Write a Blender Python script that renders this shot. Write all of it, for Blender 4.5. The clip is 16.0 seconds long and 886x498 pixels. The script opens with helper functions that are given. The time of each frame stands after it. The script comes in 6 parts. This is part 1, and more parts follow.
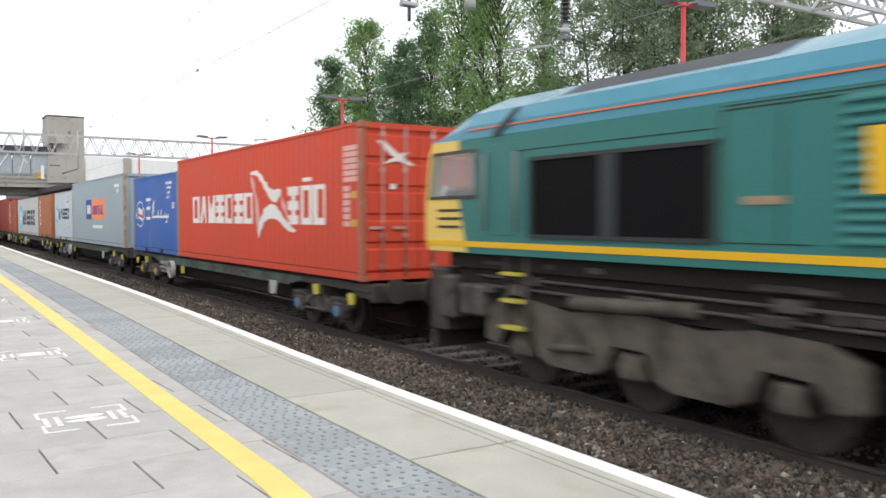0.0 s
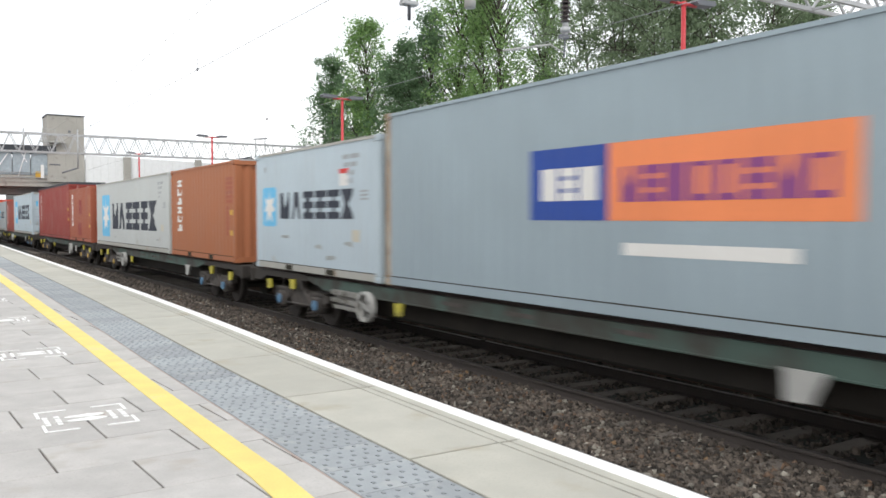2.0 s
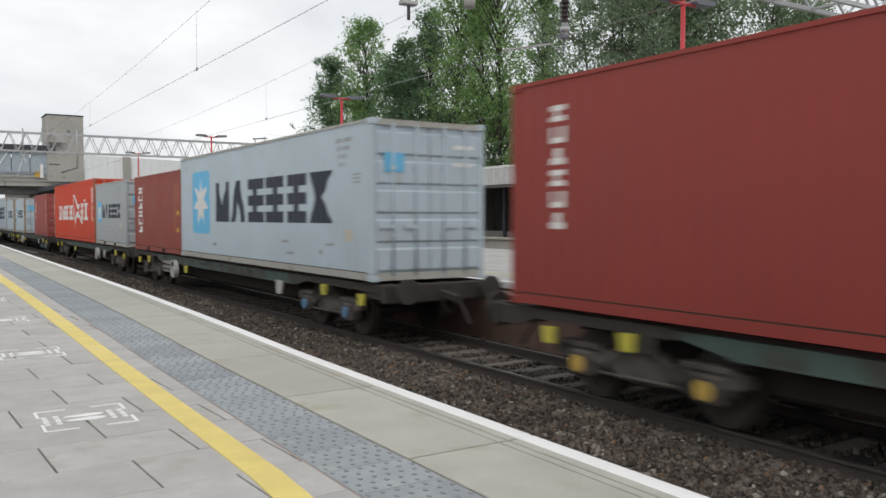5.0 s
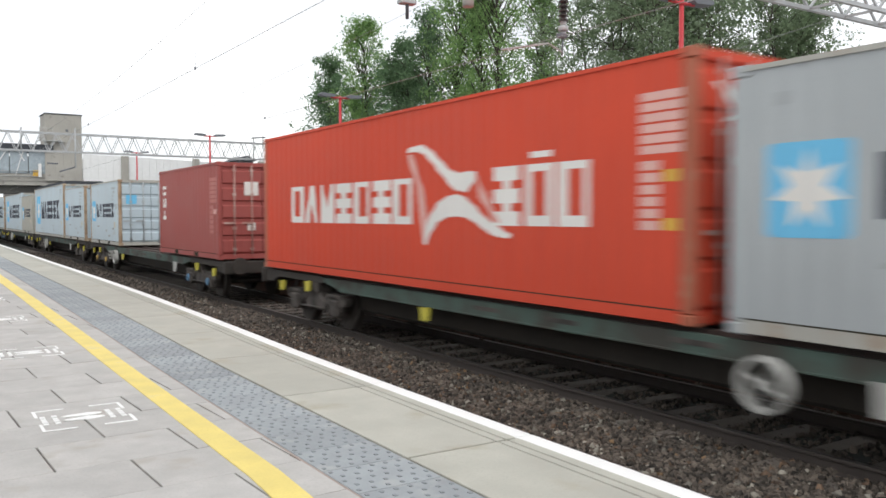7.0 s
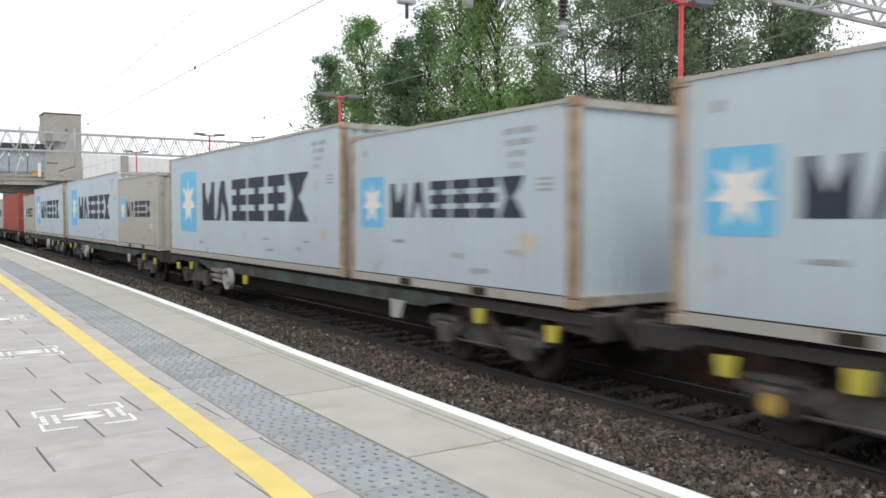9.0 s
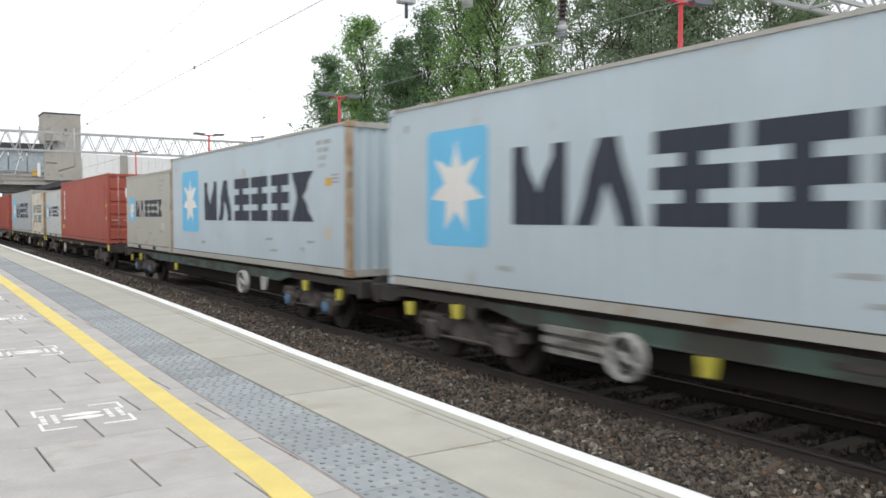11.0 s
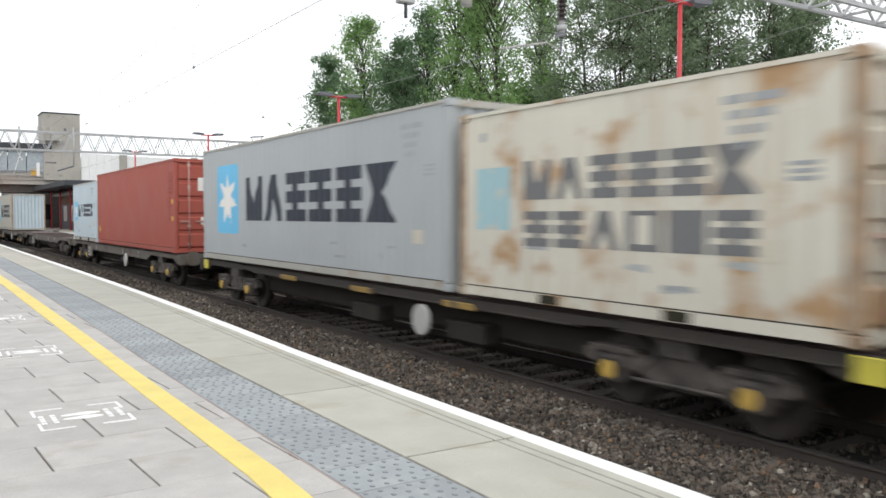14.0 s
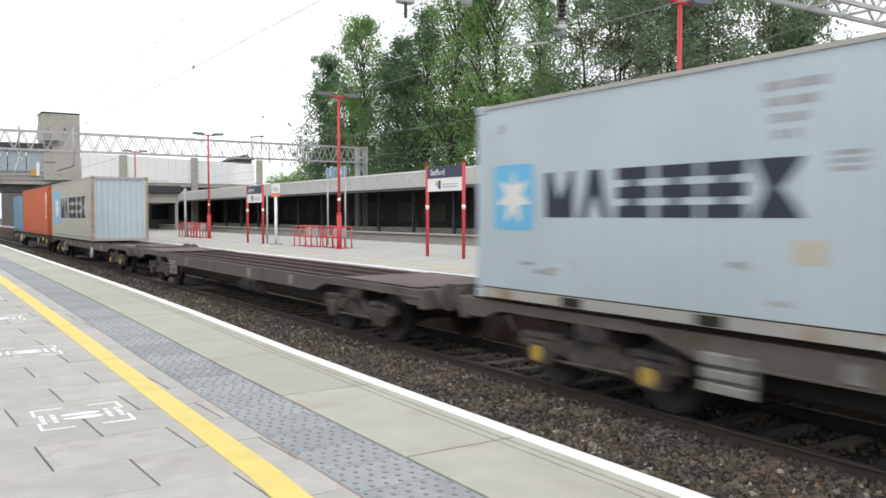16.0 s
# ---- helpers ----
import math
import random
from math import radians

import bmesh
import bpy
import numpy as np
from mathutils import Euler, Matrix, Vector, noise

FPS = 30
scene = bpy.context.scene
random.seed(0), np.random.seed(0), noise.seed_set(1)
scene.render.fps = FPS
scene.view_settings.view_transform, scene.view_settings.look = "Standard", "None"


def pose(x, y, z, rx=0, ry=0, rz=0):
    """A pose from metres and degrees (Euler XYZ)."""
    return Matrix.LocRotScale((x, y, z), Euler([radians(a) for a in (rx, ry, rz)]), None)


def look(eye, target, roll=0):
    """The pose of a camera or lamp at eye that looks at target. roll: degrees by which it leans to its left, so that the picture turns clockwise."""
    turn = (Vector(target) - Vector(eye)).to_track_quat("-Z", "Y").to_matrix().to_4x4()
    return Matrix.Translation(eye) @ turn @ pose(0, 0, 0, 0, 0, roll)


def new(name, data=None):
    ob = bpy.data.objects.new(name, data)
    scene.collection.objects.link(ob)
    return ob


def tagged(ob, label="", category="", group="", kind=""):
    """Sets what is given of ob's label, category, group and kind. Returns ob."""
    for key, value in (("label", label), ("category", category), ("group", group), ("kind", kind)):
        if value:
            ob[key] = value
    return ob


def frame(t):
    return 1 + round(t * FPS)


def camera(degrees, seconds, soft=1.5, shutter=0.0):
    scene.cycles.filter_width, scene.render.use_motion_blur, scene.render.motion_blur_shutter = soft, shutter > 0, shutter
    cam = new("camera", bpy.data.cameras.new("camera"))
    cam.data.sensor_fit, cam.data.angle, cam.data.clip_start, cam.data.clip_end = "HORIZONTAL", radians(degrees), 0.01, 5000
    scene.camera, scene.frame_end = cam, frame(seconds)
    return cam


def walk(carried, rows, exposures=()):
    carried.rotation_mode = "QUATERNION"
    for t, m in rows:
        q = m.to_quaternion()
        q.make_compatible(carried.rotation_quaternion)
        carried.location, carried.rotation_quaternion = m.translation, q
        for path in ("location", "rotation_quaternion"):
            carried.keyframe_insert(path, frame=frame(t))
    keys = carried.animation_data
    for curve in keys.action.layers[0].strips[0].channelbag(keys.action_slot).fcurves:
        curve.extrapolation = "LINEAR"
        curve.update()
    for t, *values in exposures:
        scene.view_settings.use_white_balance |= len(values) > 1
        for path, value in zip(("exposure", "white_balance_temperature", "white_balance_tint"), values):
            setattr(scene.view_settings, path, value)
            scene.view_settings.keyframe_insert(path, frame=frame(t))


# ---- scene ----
# ---- camera ----
EYE = 1.32
TILT, TURN = 87.754, -32.877
cam = camera(56.81, 16.0, soft=1.6, shutter=0.38)
walk(cam, [
    (t, pose(0, 0, EYE, TILT + up, 0, TURN + left))
    for t, left, up in ((0, 0.12, 0.12), (1, 0.12, 0.08), (2, 0.12, 0.064), (4, 0.115, 0.06), (6.5, 0.0, 0.0),
                        (9, -0.04, -0.04), (12, -0.095, -0.06), (16, -0.125, -0.08))
], exposures=[(0, 0.13), (0.2, 0.28), (0.7, 0.28), (1.3, 0.15), (2.6, 0.14), (3.0, 0.04), (3.4, -0.2), (4, -0.52), (4.6, -0.52), (6, -0.1), (8.5, -0.06), (11.5, -0.06), (12.5, -0.08), (13.5, 0.05), (16, 0.03)])

# ---- sky and sun: bright overcast ----
world = bpy.data.worlds.new("overcast_sky")
scene.world = world
world.use_nodes = True
wn, wl = world.node_tree.nodes, world.node_tree.links
wn.clear()
SUN_UP, SUN_TURN = 45.0, 207.0
sky = wn.new("ShaderNodeTexSky")
sky.sky_type, sky.sun_disc = "NISHITA", False
sky.sun_elevation, sky.sun_rotation = radians(SUN_UP), radians(SUN_TURN)
tc, mp = wn.new("ShaderNodeTexCoord"), wn.new("ShaderNodeMapping")
mp.inputs["Scale"].default_value = (1.0, 1.0, 2.6)
cl = wn.new("ShaderNodeTexNoise")
cl.inputs["Scale"].default_value, cl.inputs["Detail"].default_value, cl.inputs["Roughness"].default_value = 2.2, 5.0, 0.55
rp = wn.new("ShaderNodeValToRGB")
rp.color_ramp.elements[0].position, rp.color_ramp.elements[0].color = 0.35, (0.72, 0.74, 0.77, 1)
rp.color_ramp.elements[1].position, rp.color_ramp.elements[1].color = 0.62, (1.0, 1.0, 1.0, 1)
sb, cb, mx, wo = (wn.new("ShaderNodeBackground"), wn.new("ShaderNodeBackground"), wn.new("ShaderNodeMixShader"),
                  wn.new("ShaderNodeOutputWorld"))
sb.inputs["Strength"].default_value, cb.inputs["Strength"].default_value = 0.1, 1.5
mx.inputs["Fac"].default_value = 0.9
wl.new(tc.outputs["Generated"], mp.inputs["Vector"])
wl.new(mp.outputs["Vector"], cl.inputs["Vector"])
wl.new(cl.outputs["Fac"], rp.inputs["Fac"])
wl.new(rp.outputs["Color"], cb.inputs["Color"])
wl.new(sky.outputs["Color"], sb.inputs["Color"])
wl.new(sb.outputs["Background"], mx.inputs[1])
wl.new(cb.outputs["Background"], mx.inputs[2])
wl.new(mx.outputs["Shader"], wo.inputs["Surface"])
sun = new("sun", bpy.data.lights.new("sun", "SUN"))
sun.data.energy, sun.data.angle, sun.data.color = 1.05, radians(25), (1.0, 0.97, 0.93)
sun.matrix_world = look((-19, -36, 41), (0, 0, 0))


# ---- mesh helpers ----
class Geo:
    """Vertices and faces gathered for one mesh."""

    def __init__(self):
        self.v, self.f, self.s, self.m = [], [], [], []

    def face(self, pts, smooth=False, mat=0):
        n = len(self.v)
        self.v += [tuple(p) for p in pts]
        self.f.append(tuple(range(n, n + len(pts))))
        self.s.append(smooth)
        self.m.append(mat)

    def box(self, x0, x1, y0, y1, z0, z1, b=0.0, mat=0):
        """A box, its edges chamfered by b."""
        if b <= 0:
            n = len(self.v)
            self.v += [(x, y, z) for x in (x0, x1) for y in (y0, y1) for z in (z0, z1)]
            q = [(0, 1, 3, 2), (4, 6, 7, 5), (0, 4, 5, 1), (2, 3, 7, 6), (0, 2, 6, 4), (1, 5, 7, 3)]
            self.f += [tuple(n + i for i in k) for k in q]
            self.s += [False] * 6
            self.m += [mat] * 6
            return self
        bm = bmesh.new()
        bmesh.ops.create_cube(bm, size=1)
        for v in bm.verts:
            v.co = ((x0 + x1) / 2 + v.co.x * (x1 - x0), (y0 + y1) / 2 + v.co.y * (y1 - y0), (z0 + z1) / 2 + v.co.z * (z1 - z0))
        bmesh.ops.bevel(bm, geom=list(bm.edges), offset=b, segments=1, affect="EDGES", profile=0.5)
        self.take(bm, mat=mat)
        return self

    def take(self, bm, smooth=False, mat=0):
        bm.verts.index_update()
        n = len(self.v)
        self.v += [tuple(v.co) for v in bm.verts]
        for f in bm.faces:
            self.f.append(tuple(n + v.index for v in f.verts))
            self.s.append(smooth)
            self.m.append(mat)
        bm.free()

    def tube(self, a, b, r, n=8, r2=None, cap=True, mat=0):
        """A round bar from a to b."""
        a, b = Vector(a), Vector(b)
        r2 = r if r2 is None else r2
        d = (b - a).normalized()
        u = d.orthogonal().normalized()
        w = d.cross(u)
        k = len(self.v)
        for c, q in ((a, r), (b, r2)):
            self.v += [tuple(c + q * (math.cos(2 * math.pi * i / n) * u + math.sin(2 * math.pi * i / n) * w)) for i in range(n)]
        for i in range(n):
            j = (i + 1) % n
            self.f.append((k + i, k + j, k + n + j, k + n + i))
            self.s.append(True)
            self.m.append(mat)
        if cap:
            self.f += [tuple(k + i for i in reversed(range(n))), tuple(k + n + i for i in range(n))]
            self.s += [False, False]
            self.m += [mat, mat]
        return self

    def bar(self, a, b, w, h=None, mat=0):
        """A square bar from a to b."""
        a, b, h = Vector(a), Vector(b), w if h is None else h
        d = (b - a).normalized()
        u = Vector((0, 0, 1)).cross(d)
        u = u.normalized() if u.length > 1e-3 else Vector((1, 0, 0))
        t = d.cross(u)
        k = len(self.v)
        for c in (a, b):
            self.v += [tuple(c + sx * u * w / 2 + sz * t * h / 2) for sx, sz in ((-1, -1), (1, -1), (1, 1), (-1, 1))]
        for q in ((0, 1, 5, 4), (1, 2, 6, 5), (2, 3, 7, 6), (3, 0, 4, 7), (3, 2, 1, 0), (4, 5, 6, 7)):
            self.f.append(tuple(k + i for i in q))
            self.s.append(False)
            self.m.append(mat)
        return self

    def prism(self, outline, x0, x1, axis="x", mat=0, smooth=False):
        """An outline of (a, b) pairs pushed along an axis: x: (y, z), y: (x, z), z: (x, y)."""
        put = {"x": lambda s, a, b: (s, a, b), "y": lambda s, a, b: (a, s, b), "z": lambda s, a, b: (a, b, s)}[axis]
        n, k = len(outline), len(self.v)
        self.v += [put(x0, a, b) for a, b in outline] + [put(x1, a, b) for a, b in outline]
        for i in range(n):
            j = (i + 1) % n
            self.f.append((k + i, k + j, k + n + j, k + n + i))
            self.s.append(smooth)
            self.m.append(mat)
        self.f += [tuple(k + i for i in reversed(range(n))), tuple(k + n + i for i in range(n))]
        self.s += [False, False]
        self.m += [mat, mat]
        return self

    def mesh(self, name, mats):
        me = bpy.data.meshes.new(name)
        me.from_pydata(self.v, [], self.f)
        for m in mats if isinstance(mats, (list, tuple)) else [mats]:
            me.materials.append(m)
        me.polygons.foreach_set("use_smooth", self.s)
        me.polygons.foreach_set("material_index", self.m)
        bm = bmesh.new()
        bm.from_mesh(me)
        if len(bm.faces) < 6000:
            bmesh.ops.recalc_face_normals(bm, faces=bm.faces)
        bm.to_mesh(me)
        bm.free()
        return me


def part(name, geo, mats=None, parent=None, label="", at=None):
    """One mesh object, under a thing or part. geo: a Geo, or a mesh to share."""
    ob = new(name, geo.mesh(name, mats) if isinstance(geo, Geo) else geo)
    if parent:
        ob.parent = parent
    if at is not None:
        ob.matrix_basis = at
    return tagged(ob, label)


def thing(name, label, category, group="", m=None):
    ob = tagged(new(name), label, category, group)
    ob.empty_display_size = 0.3
    if m is not None:
        ob.matrix_basis = m
    return ob


def block(name, geo, mats, label="", category="", kind="structure", group=""):
    return tagged(part(name, geo, mats), label, category, group, kind)


def mesh_np(name, verts, faces, mats):
    """A mesh straight from arrays of vertices and equal-sided faces."""
    me = bpy.data.meshes.new(name)
    n, k = len(faces), faces.shape[1]
    me.vertices.add(len(verts))
    me.vertices.foreach_set("co", verts.astype(np.float32).ravel())
    me.loops.add(n * k)
    me.loops.foreach_set("vertex_index", faces.astype(np.int32).ravel())
    me.polygons.add(n)
    me.polygons.foreach_set("loop_start", np.arange(0, n * k, k, dtype=np.int32))
    me.polygons.foreach_set("loop_total", np.full(n, k, dtype=np.int32))
    for m in mats if isinstance(mats, (list, tuple)) else [mats]:
        me.materials.append(m)
    me.update()
    me.validate()
    return me


# ---- materials ----
def material(name, color, rough=0.6, metal=0.0, vary=0.12, scale=3.0, fine=60.0, bump=0.15, stain=None, stain_at=0.62, stain_scale=1.2,
             stretch=(1, 1, 1), pieces=0.0, island=0.0, spec=0.5, coat=0.0, streak=None, streak_at=0.6):
    """A painted or raw surface: two scales of variation, fine relief, stains of a second colour, upright streaks."""
    m = bpy.data.materials.new(name)
    m.use_nodes = True
    n, l = m.node_tree.nodes, m.node_tree.links
    p = n["Principled BSDF"]
    p.inputs["Roughness"].default_value, p.inputs["Metallic"].default_value = rough, metal
    p.inputs["Specular IOR Level"].default_value, p.inputs["Coat Weight"].default_value = spec, coat
    p.inputs["Coat Roughness"].default_value = 0.12
    co, mp = n.new("ShaderNodeTexCoord"), n.new("ShaderNodeMapping")
    mp.inputs["Scale"].default_value = stretch
    l.new(co.outputs["Object"], mp.inputs["Vector"])
    info = n.new("ShaderNodeObjectInfo")
    shift = n.new("ShaderNodeVectorMath")
    shift.operation = "MULTIPLY_ADD"
    shift.inputs[1].default_value = (37, 91, 53)
    l.new(info.outputs["Random"], shift.inputs[0])
    l.new(mp.outputs["Vector"], shift.inputs[2])

    def noise_at(size, detail=4.0, vec=shift.outputs[0]):
        t = n.new("ShaderNodeTexNoise")
        t.inputs["Scale"].default_value, t.inputs["Detail"].default_value = size, detail
        l.new(vec, t.inputs["Vector"])
        return t.outputs["Fac"]

    def mixed(a, b, fac):
        x = n.new("ShaderNodeMix")
        x.data_type = "RGBA"
        for s, v in ((x.inputs[6], a), (x.inputs[7], b)):
            if isinstance(v, tuple):
                s.default_value = (*v[:3], 1)
            else:
                l.new(v, s)
        l.new(fac, x.inputs[0])
        return x.outputs[2]

    def ranged(fac, a, b, lo=0.0, hi=1.0):
        r = n.new("ShaderNodeMapRange")
        r.inputs[1].default_value, r.inputs[2].default_value, r.inputs[3].default_value, r.inputs[4].default_value = a, b, lo, hi
        l.new(fac, r.inputs[0])
        return r.outputs[0]

    dark, light = tuple(c * (1 - vary) for c in color), tuple(min(1, c * (1 + vary)) for c in color)
    big, small = noise_at(scale), noise_at(fine, 2.0)
    out = mixed(dark, light, ranged(big, 0.3, 0.7))
    out = mixed(out, tuple(c * (1 - 1.6 * vary) for c in color), ranged(small, 0.5, 0.8, 0, 0.6))
    for amount, source in ((pieces, info.outputs["Random"]), (island, None)):
        if amount:
            if source is None:
                source = n.new("ShaderNodeNewGeometry").outputs["Random Per Island"]
            h = n.new("ShaderNodeHueSaturation")
            l.new(out, h.inputs["Color"])
            l.new(ranged(source, 0, 1, 1 - amount, 1 + amount), h.inputs["Value"])
            out = h.outputs["Color"]
    if stain:
        out = mixed(out, stain, ranged(noise_at(stain_scale, 6.0), stain_at, stain_at + 0.14, 0, 0.85))
    if streak:
        sm = n.new("ShaderNodeMapping")
        sm.inputs["Scale"].default_value = (5.0, 5.0, 0.35)
        l.new(shift.outputs[0], sm.inputs["Vector"])
        out = mixed(out, streak, ranged(noise_at(1.6, 5.0, sm.outputs["Vector"]), streak_at, streak_at + 0.2, 0, 0.6))
    l.new(out, p.inputs["Base Color"])
    l.new(ranged(big, 0.3, 0.7, max(0.03, rough - 0.1), min(1, rough + 0.1)), p.inputs["Roughness"])
    if bump:
        bp = n.new("ShaderNodeBump")
        bp.inputs["Strength"].default_value, bp.inputs["Distance"].default_value = bump, 0.01
        l.new(small, bp.inputs["Height"])
        l.new(bp.outputs["Normal"], p.inputs["Normal"])
    return m


def leaf_material(name, color, dark):
    m = bpy.data.materials.new(name)
    m.use_nodes = True
    n, l = m.node_tree.nodes, m.node_tree.links
    p = n["Principled BSDF"]
    g = n.new("ShaderNodeNewGeometry")
    r = n.new("ShaderNodeValToRGB")
    r.color_ramp.elements[0].color, r.color_ramp.elements[1].color = (*dark, 1), (*color, 1)
    l.new(g.outputs["Random Per Island"], r.inputs["Fac"])
    l.new(r.outputs["Color"], p.inputs["Base Color"])
    p.inputs["Roughness"].default_value = 0.5
    tr, mix = n.new("ShaderNodeBsdfTranslucent"), n.new("ShaderNodeMixShader")
    l.new(r.outputs["Color"], tr.inputs["Color"])
    mix.inputs["Fac"].default_value = 0.6
    l.new(p.outputs["BSDF"], mix.inputs[1])
    l.new(tr.outputs["BSDF"], mix.inputs[2])
    l.new(mix.outputs["Shader"], n["Material Output"].inputs["Surface"])
    return m


def glass(name):
    m = bpy.data.materials.new(name)
    m.use_nodes = True
    p = m.node_tree.nodes["Principled BSDF"]
    p.inputs["Base Color"].default_value = (0.75, 0.8, 0.8, 1)
    p.inputs["Roughness"].default_value, p.inputs["Transmission Weight"].default_value, p.inputs["IOR"].default_value = 0.03, 0.9, 1.3
    return m


PAVER = material("paver_concrete", (0.435, 0.422, 0.405), 0.85, vary=0.11, scale=4.5, fine=70, pieces=0.06, stain=(0.37, 0.335, 0.295), stain_at=0.6, stain_scale=3)
COPING = material("coping_concrete", (0.405, 0.398, 0.35), 0.85, vary=0.09, scale=3, fine=70, pieces=0.06, stain=(0.35, 0.32, 0.25), stain_at=0.58, stain_scale=2.2)
JOINT = material("joint_mortar", (0.13, 0.115, 0.095), 0.95, vary=0.2)
ISLAND_PAVER = material("island_paver_concrete", (0.43, 0.425, 0.405), 0.85, vary=0.08, scale=1.2, fine=80, island=0.07, stain=(0.3, 0.29, 0.27), stain_at=0.62)
TACTILE = material("tactile_paving", (0.29, 0.315, 0.33), 0.75, vary=0.1, scale=7, fine=90, pieces=0.13, stain=(0.37, 0.385, 0.385), stain_at=0.56, stain_scale=4)
# darker than the tile: the blisters' small shadows are put into their colour
BLISTER = material("shaded_blister", (0.225, 0.245, 0.258), 0.75, vary=0.12)
TERRACOTTA = material("red_edging", (0.33, 0.27, 0.24), 0.9)
YELLOW_LINE = material("yellow_line_paint", (0.74, 0.60, 0.19), 0.75, vary=0.1, stain=(0.60, 0.52, 0.30), stain_at=0.6, stain_scale=3)
WHITE_LINE = material("white_line_paint", (0.80, 0.80, 0.79), 0.7, vary=0.04, stain=(0.6, 0.59, 0.56), stain_at=0.68, stain_scale=3)
BRICK = material("platform_brick", (0.16, 0.10, 0.08), 0.9, vary=0.2)
BALLAST = material("ballast_stone", (0.086, 0.071, 0.058), 0.95, vary=0.4, scale=1.6, island=0.8, fine=90, bump=0.3)
# near black: shade between the stones and under the train is in this colour
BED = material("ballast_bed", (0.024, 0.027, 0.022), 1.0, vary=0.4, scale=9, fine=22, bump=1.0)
GROUND = material("dark_earth", (0.07, 0.06, 0.05), 1.0, vary=0.3, scale=0.4, fine=6)
SLEEPER = material("sleeper_concrete", (0.138, 0.12, 0.105), 0.95, vary=0.18, pieces=0.12)
RAIL = material("rusty_rail", (0.055, 0.045, 0.04), 0.8, vary=0.2)
RAIL_TOP = material("polished_rail_head", (0.16, 0.15, 0.14), 0.35, metal=0.8, vary=0.1)
STEEL = material("galvanised_steel", (0.46, 0.47, 0.48), 0.55, metal=0.3, vary=0.12)
RED_POST = material("red_post_paint", (0.55, 0.05, 0.06), 0.5, vary=0.08)
LAMP_GREY = material("lamp_grey", (0.14, 0.15, 0.17), 0.5)
SIGN_NAVY = material("sign_navy", (0.035, 0.045, 0.085), 0.45)
SIGN_WHITE = material("sign_white", (0.8, 0.8, 0.79), 0.45, vary=0.04)
SIGN_BLUE = material("sign_pale_blue", (0.20, 0.33, 0.41), 0.5)
ORANGE = material("orange_paint", (0.85, 0.26, 0.08), 0.5)
FASCIA = material("fascia_sheet", (0.57, 0.575, 0.56), 0.7, vary=0.08, streak=(0.27, 0.26, 0.24))
ROOFING = material("dark_roof_felt", (0.05, 0.055, 0.065), 0.8)
SHED = material("shed_dark_cladding", (0.115, 0.112, 0.105), 0.85, vary=0.2)
SHED_BOARD = material("shed_grey_board", (0.17, 0.165, 0.15), 0.85, vary=0.25)
SHED_LIGHT = material("shed_pale_board", (0.26, 0.255, 0.235), 0.85, vary=0.2)
CONCRETE = material("weathered_concrete", (0.40, 0.385, 0.35), 0.9, vary=0.1, scale=0.5, stain=(0.22, 0.21, 0.19), streak=(0.2, 0.19, 0.17))
WHITE_CLAD = material("white_cladding", (0.82, 0.83, 0.83), 0.6, vary=0.04)
BLUE_DOOR = material("blue_door_paint", (0.06, 0.16, 0.34), 0.5)
DARK_GLASS = material("dark_glazing", (0.02, 0.024, 0.028), 0.08, spec=0.6, bump=0)
PORCELAIN = material("brown_insulator", (0.045, 0.035, 0.034), 0.25, bump=0)
WIRE = material("copper_wire", (0.30, 0.31, 0.31), 0.6)
BARK = material("bark", (0.07, 0.06, 0.05), 0.95, vary=0.3, scale=4, stretch=(1, 1, 0.3))
LEAF_A = leaf_material("poplar_leaf", (0.32, 0.49, 0.185), (0.15, 0.265, 0.095))
LEAF_B = leaf_material("willow_leaf", (0.275, 0.365, 0.215), (0.145, 0.2, 0.12))
LEAF_C = leaf_material("birch_leaf", (0.215, 0.34, 0.18), (0.105, 0.18, 0.095))
RUST = material("rusted_steel", (0.35, 0.25, 0.165), 0.85, vary=0.3, scale=5, stain=(0.47, 0.41, 0.32), stain_at=0.52, stain_scale=3)
GRIME = material("brake_dust_grime", (0.042, 0.036, 0.031), 0.8, vary=0.3, scale=4)
GRIME_GREY = material("grey_grime", (0.088, 0.076, 0.068), 0.8, vary=0.4, scale=6, stain=(0.022, 0.02, 0.018), stain_at=0.47, stain_scale=3)
TREAD = material("wheel_steel", (0.055, 0.048, 0.043), 0.6, metal=0.3, vary=0.2)
WAGON_GREEN = material("wagon_green", (0.066, 0.105, 0.088), 0.75, vary=0.25, stain=(0.048, 0.04, 0.034), stain_at=0.43, stain_scale=1.5)
WAGON_GREY = material("wagon_grey", (0.125, 0.112, 0.097), 0.8, vary=0.2, stain=(0.09, 0.07, 0.055), stain_at=0.52, stain_scale=1.5)
WAGON_DECK = material("wagon_deck_rust", (0.075, 0.052, 0.046), 0.85, vary=0.2)
YELLOW_FITTING = material("yellow_fitting", (0.56, 0.50, 0.07), 0.6, stain=(0.2, 0.17, 0.06), stain_at=0.56, stain_scale=4)
BLUE_CAP = material("blue_axle_cap", (0.10, 0.215, 0.35), 0.6, stain=(0.06, 0.06, 0.06), stain_at=0.56, stain_scale=6)
ORANGE_CAP = material("amber_axle_cap", (0.50, 0.33, 0.07), 0.6, stain=(0.1, 0.07, 0.04), stain_at=0.56, stain_scale=6)
PALE_FITTING = material("pale_fitting", (0.42, 0.42, 0.40), 0.6, vary=0.15, stain=(0.2, 0.18, 0.15))

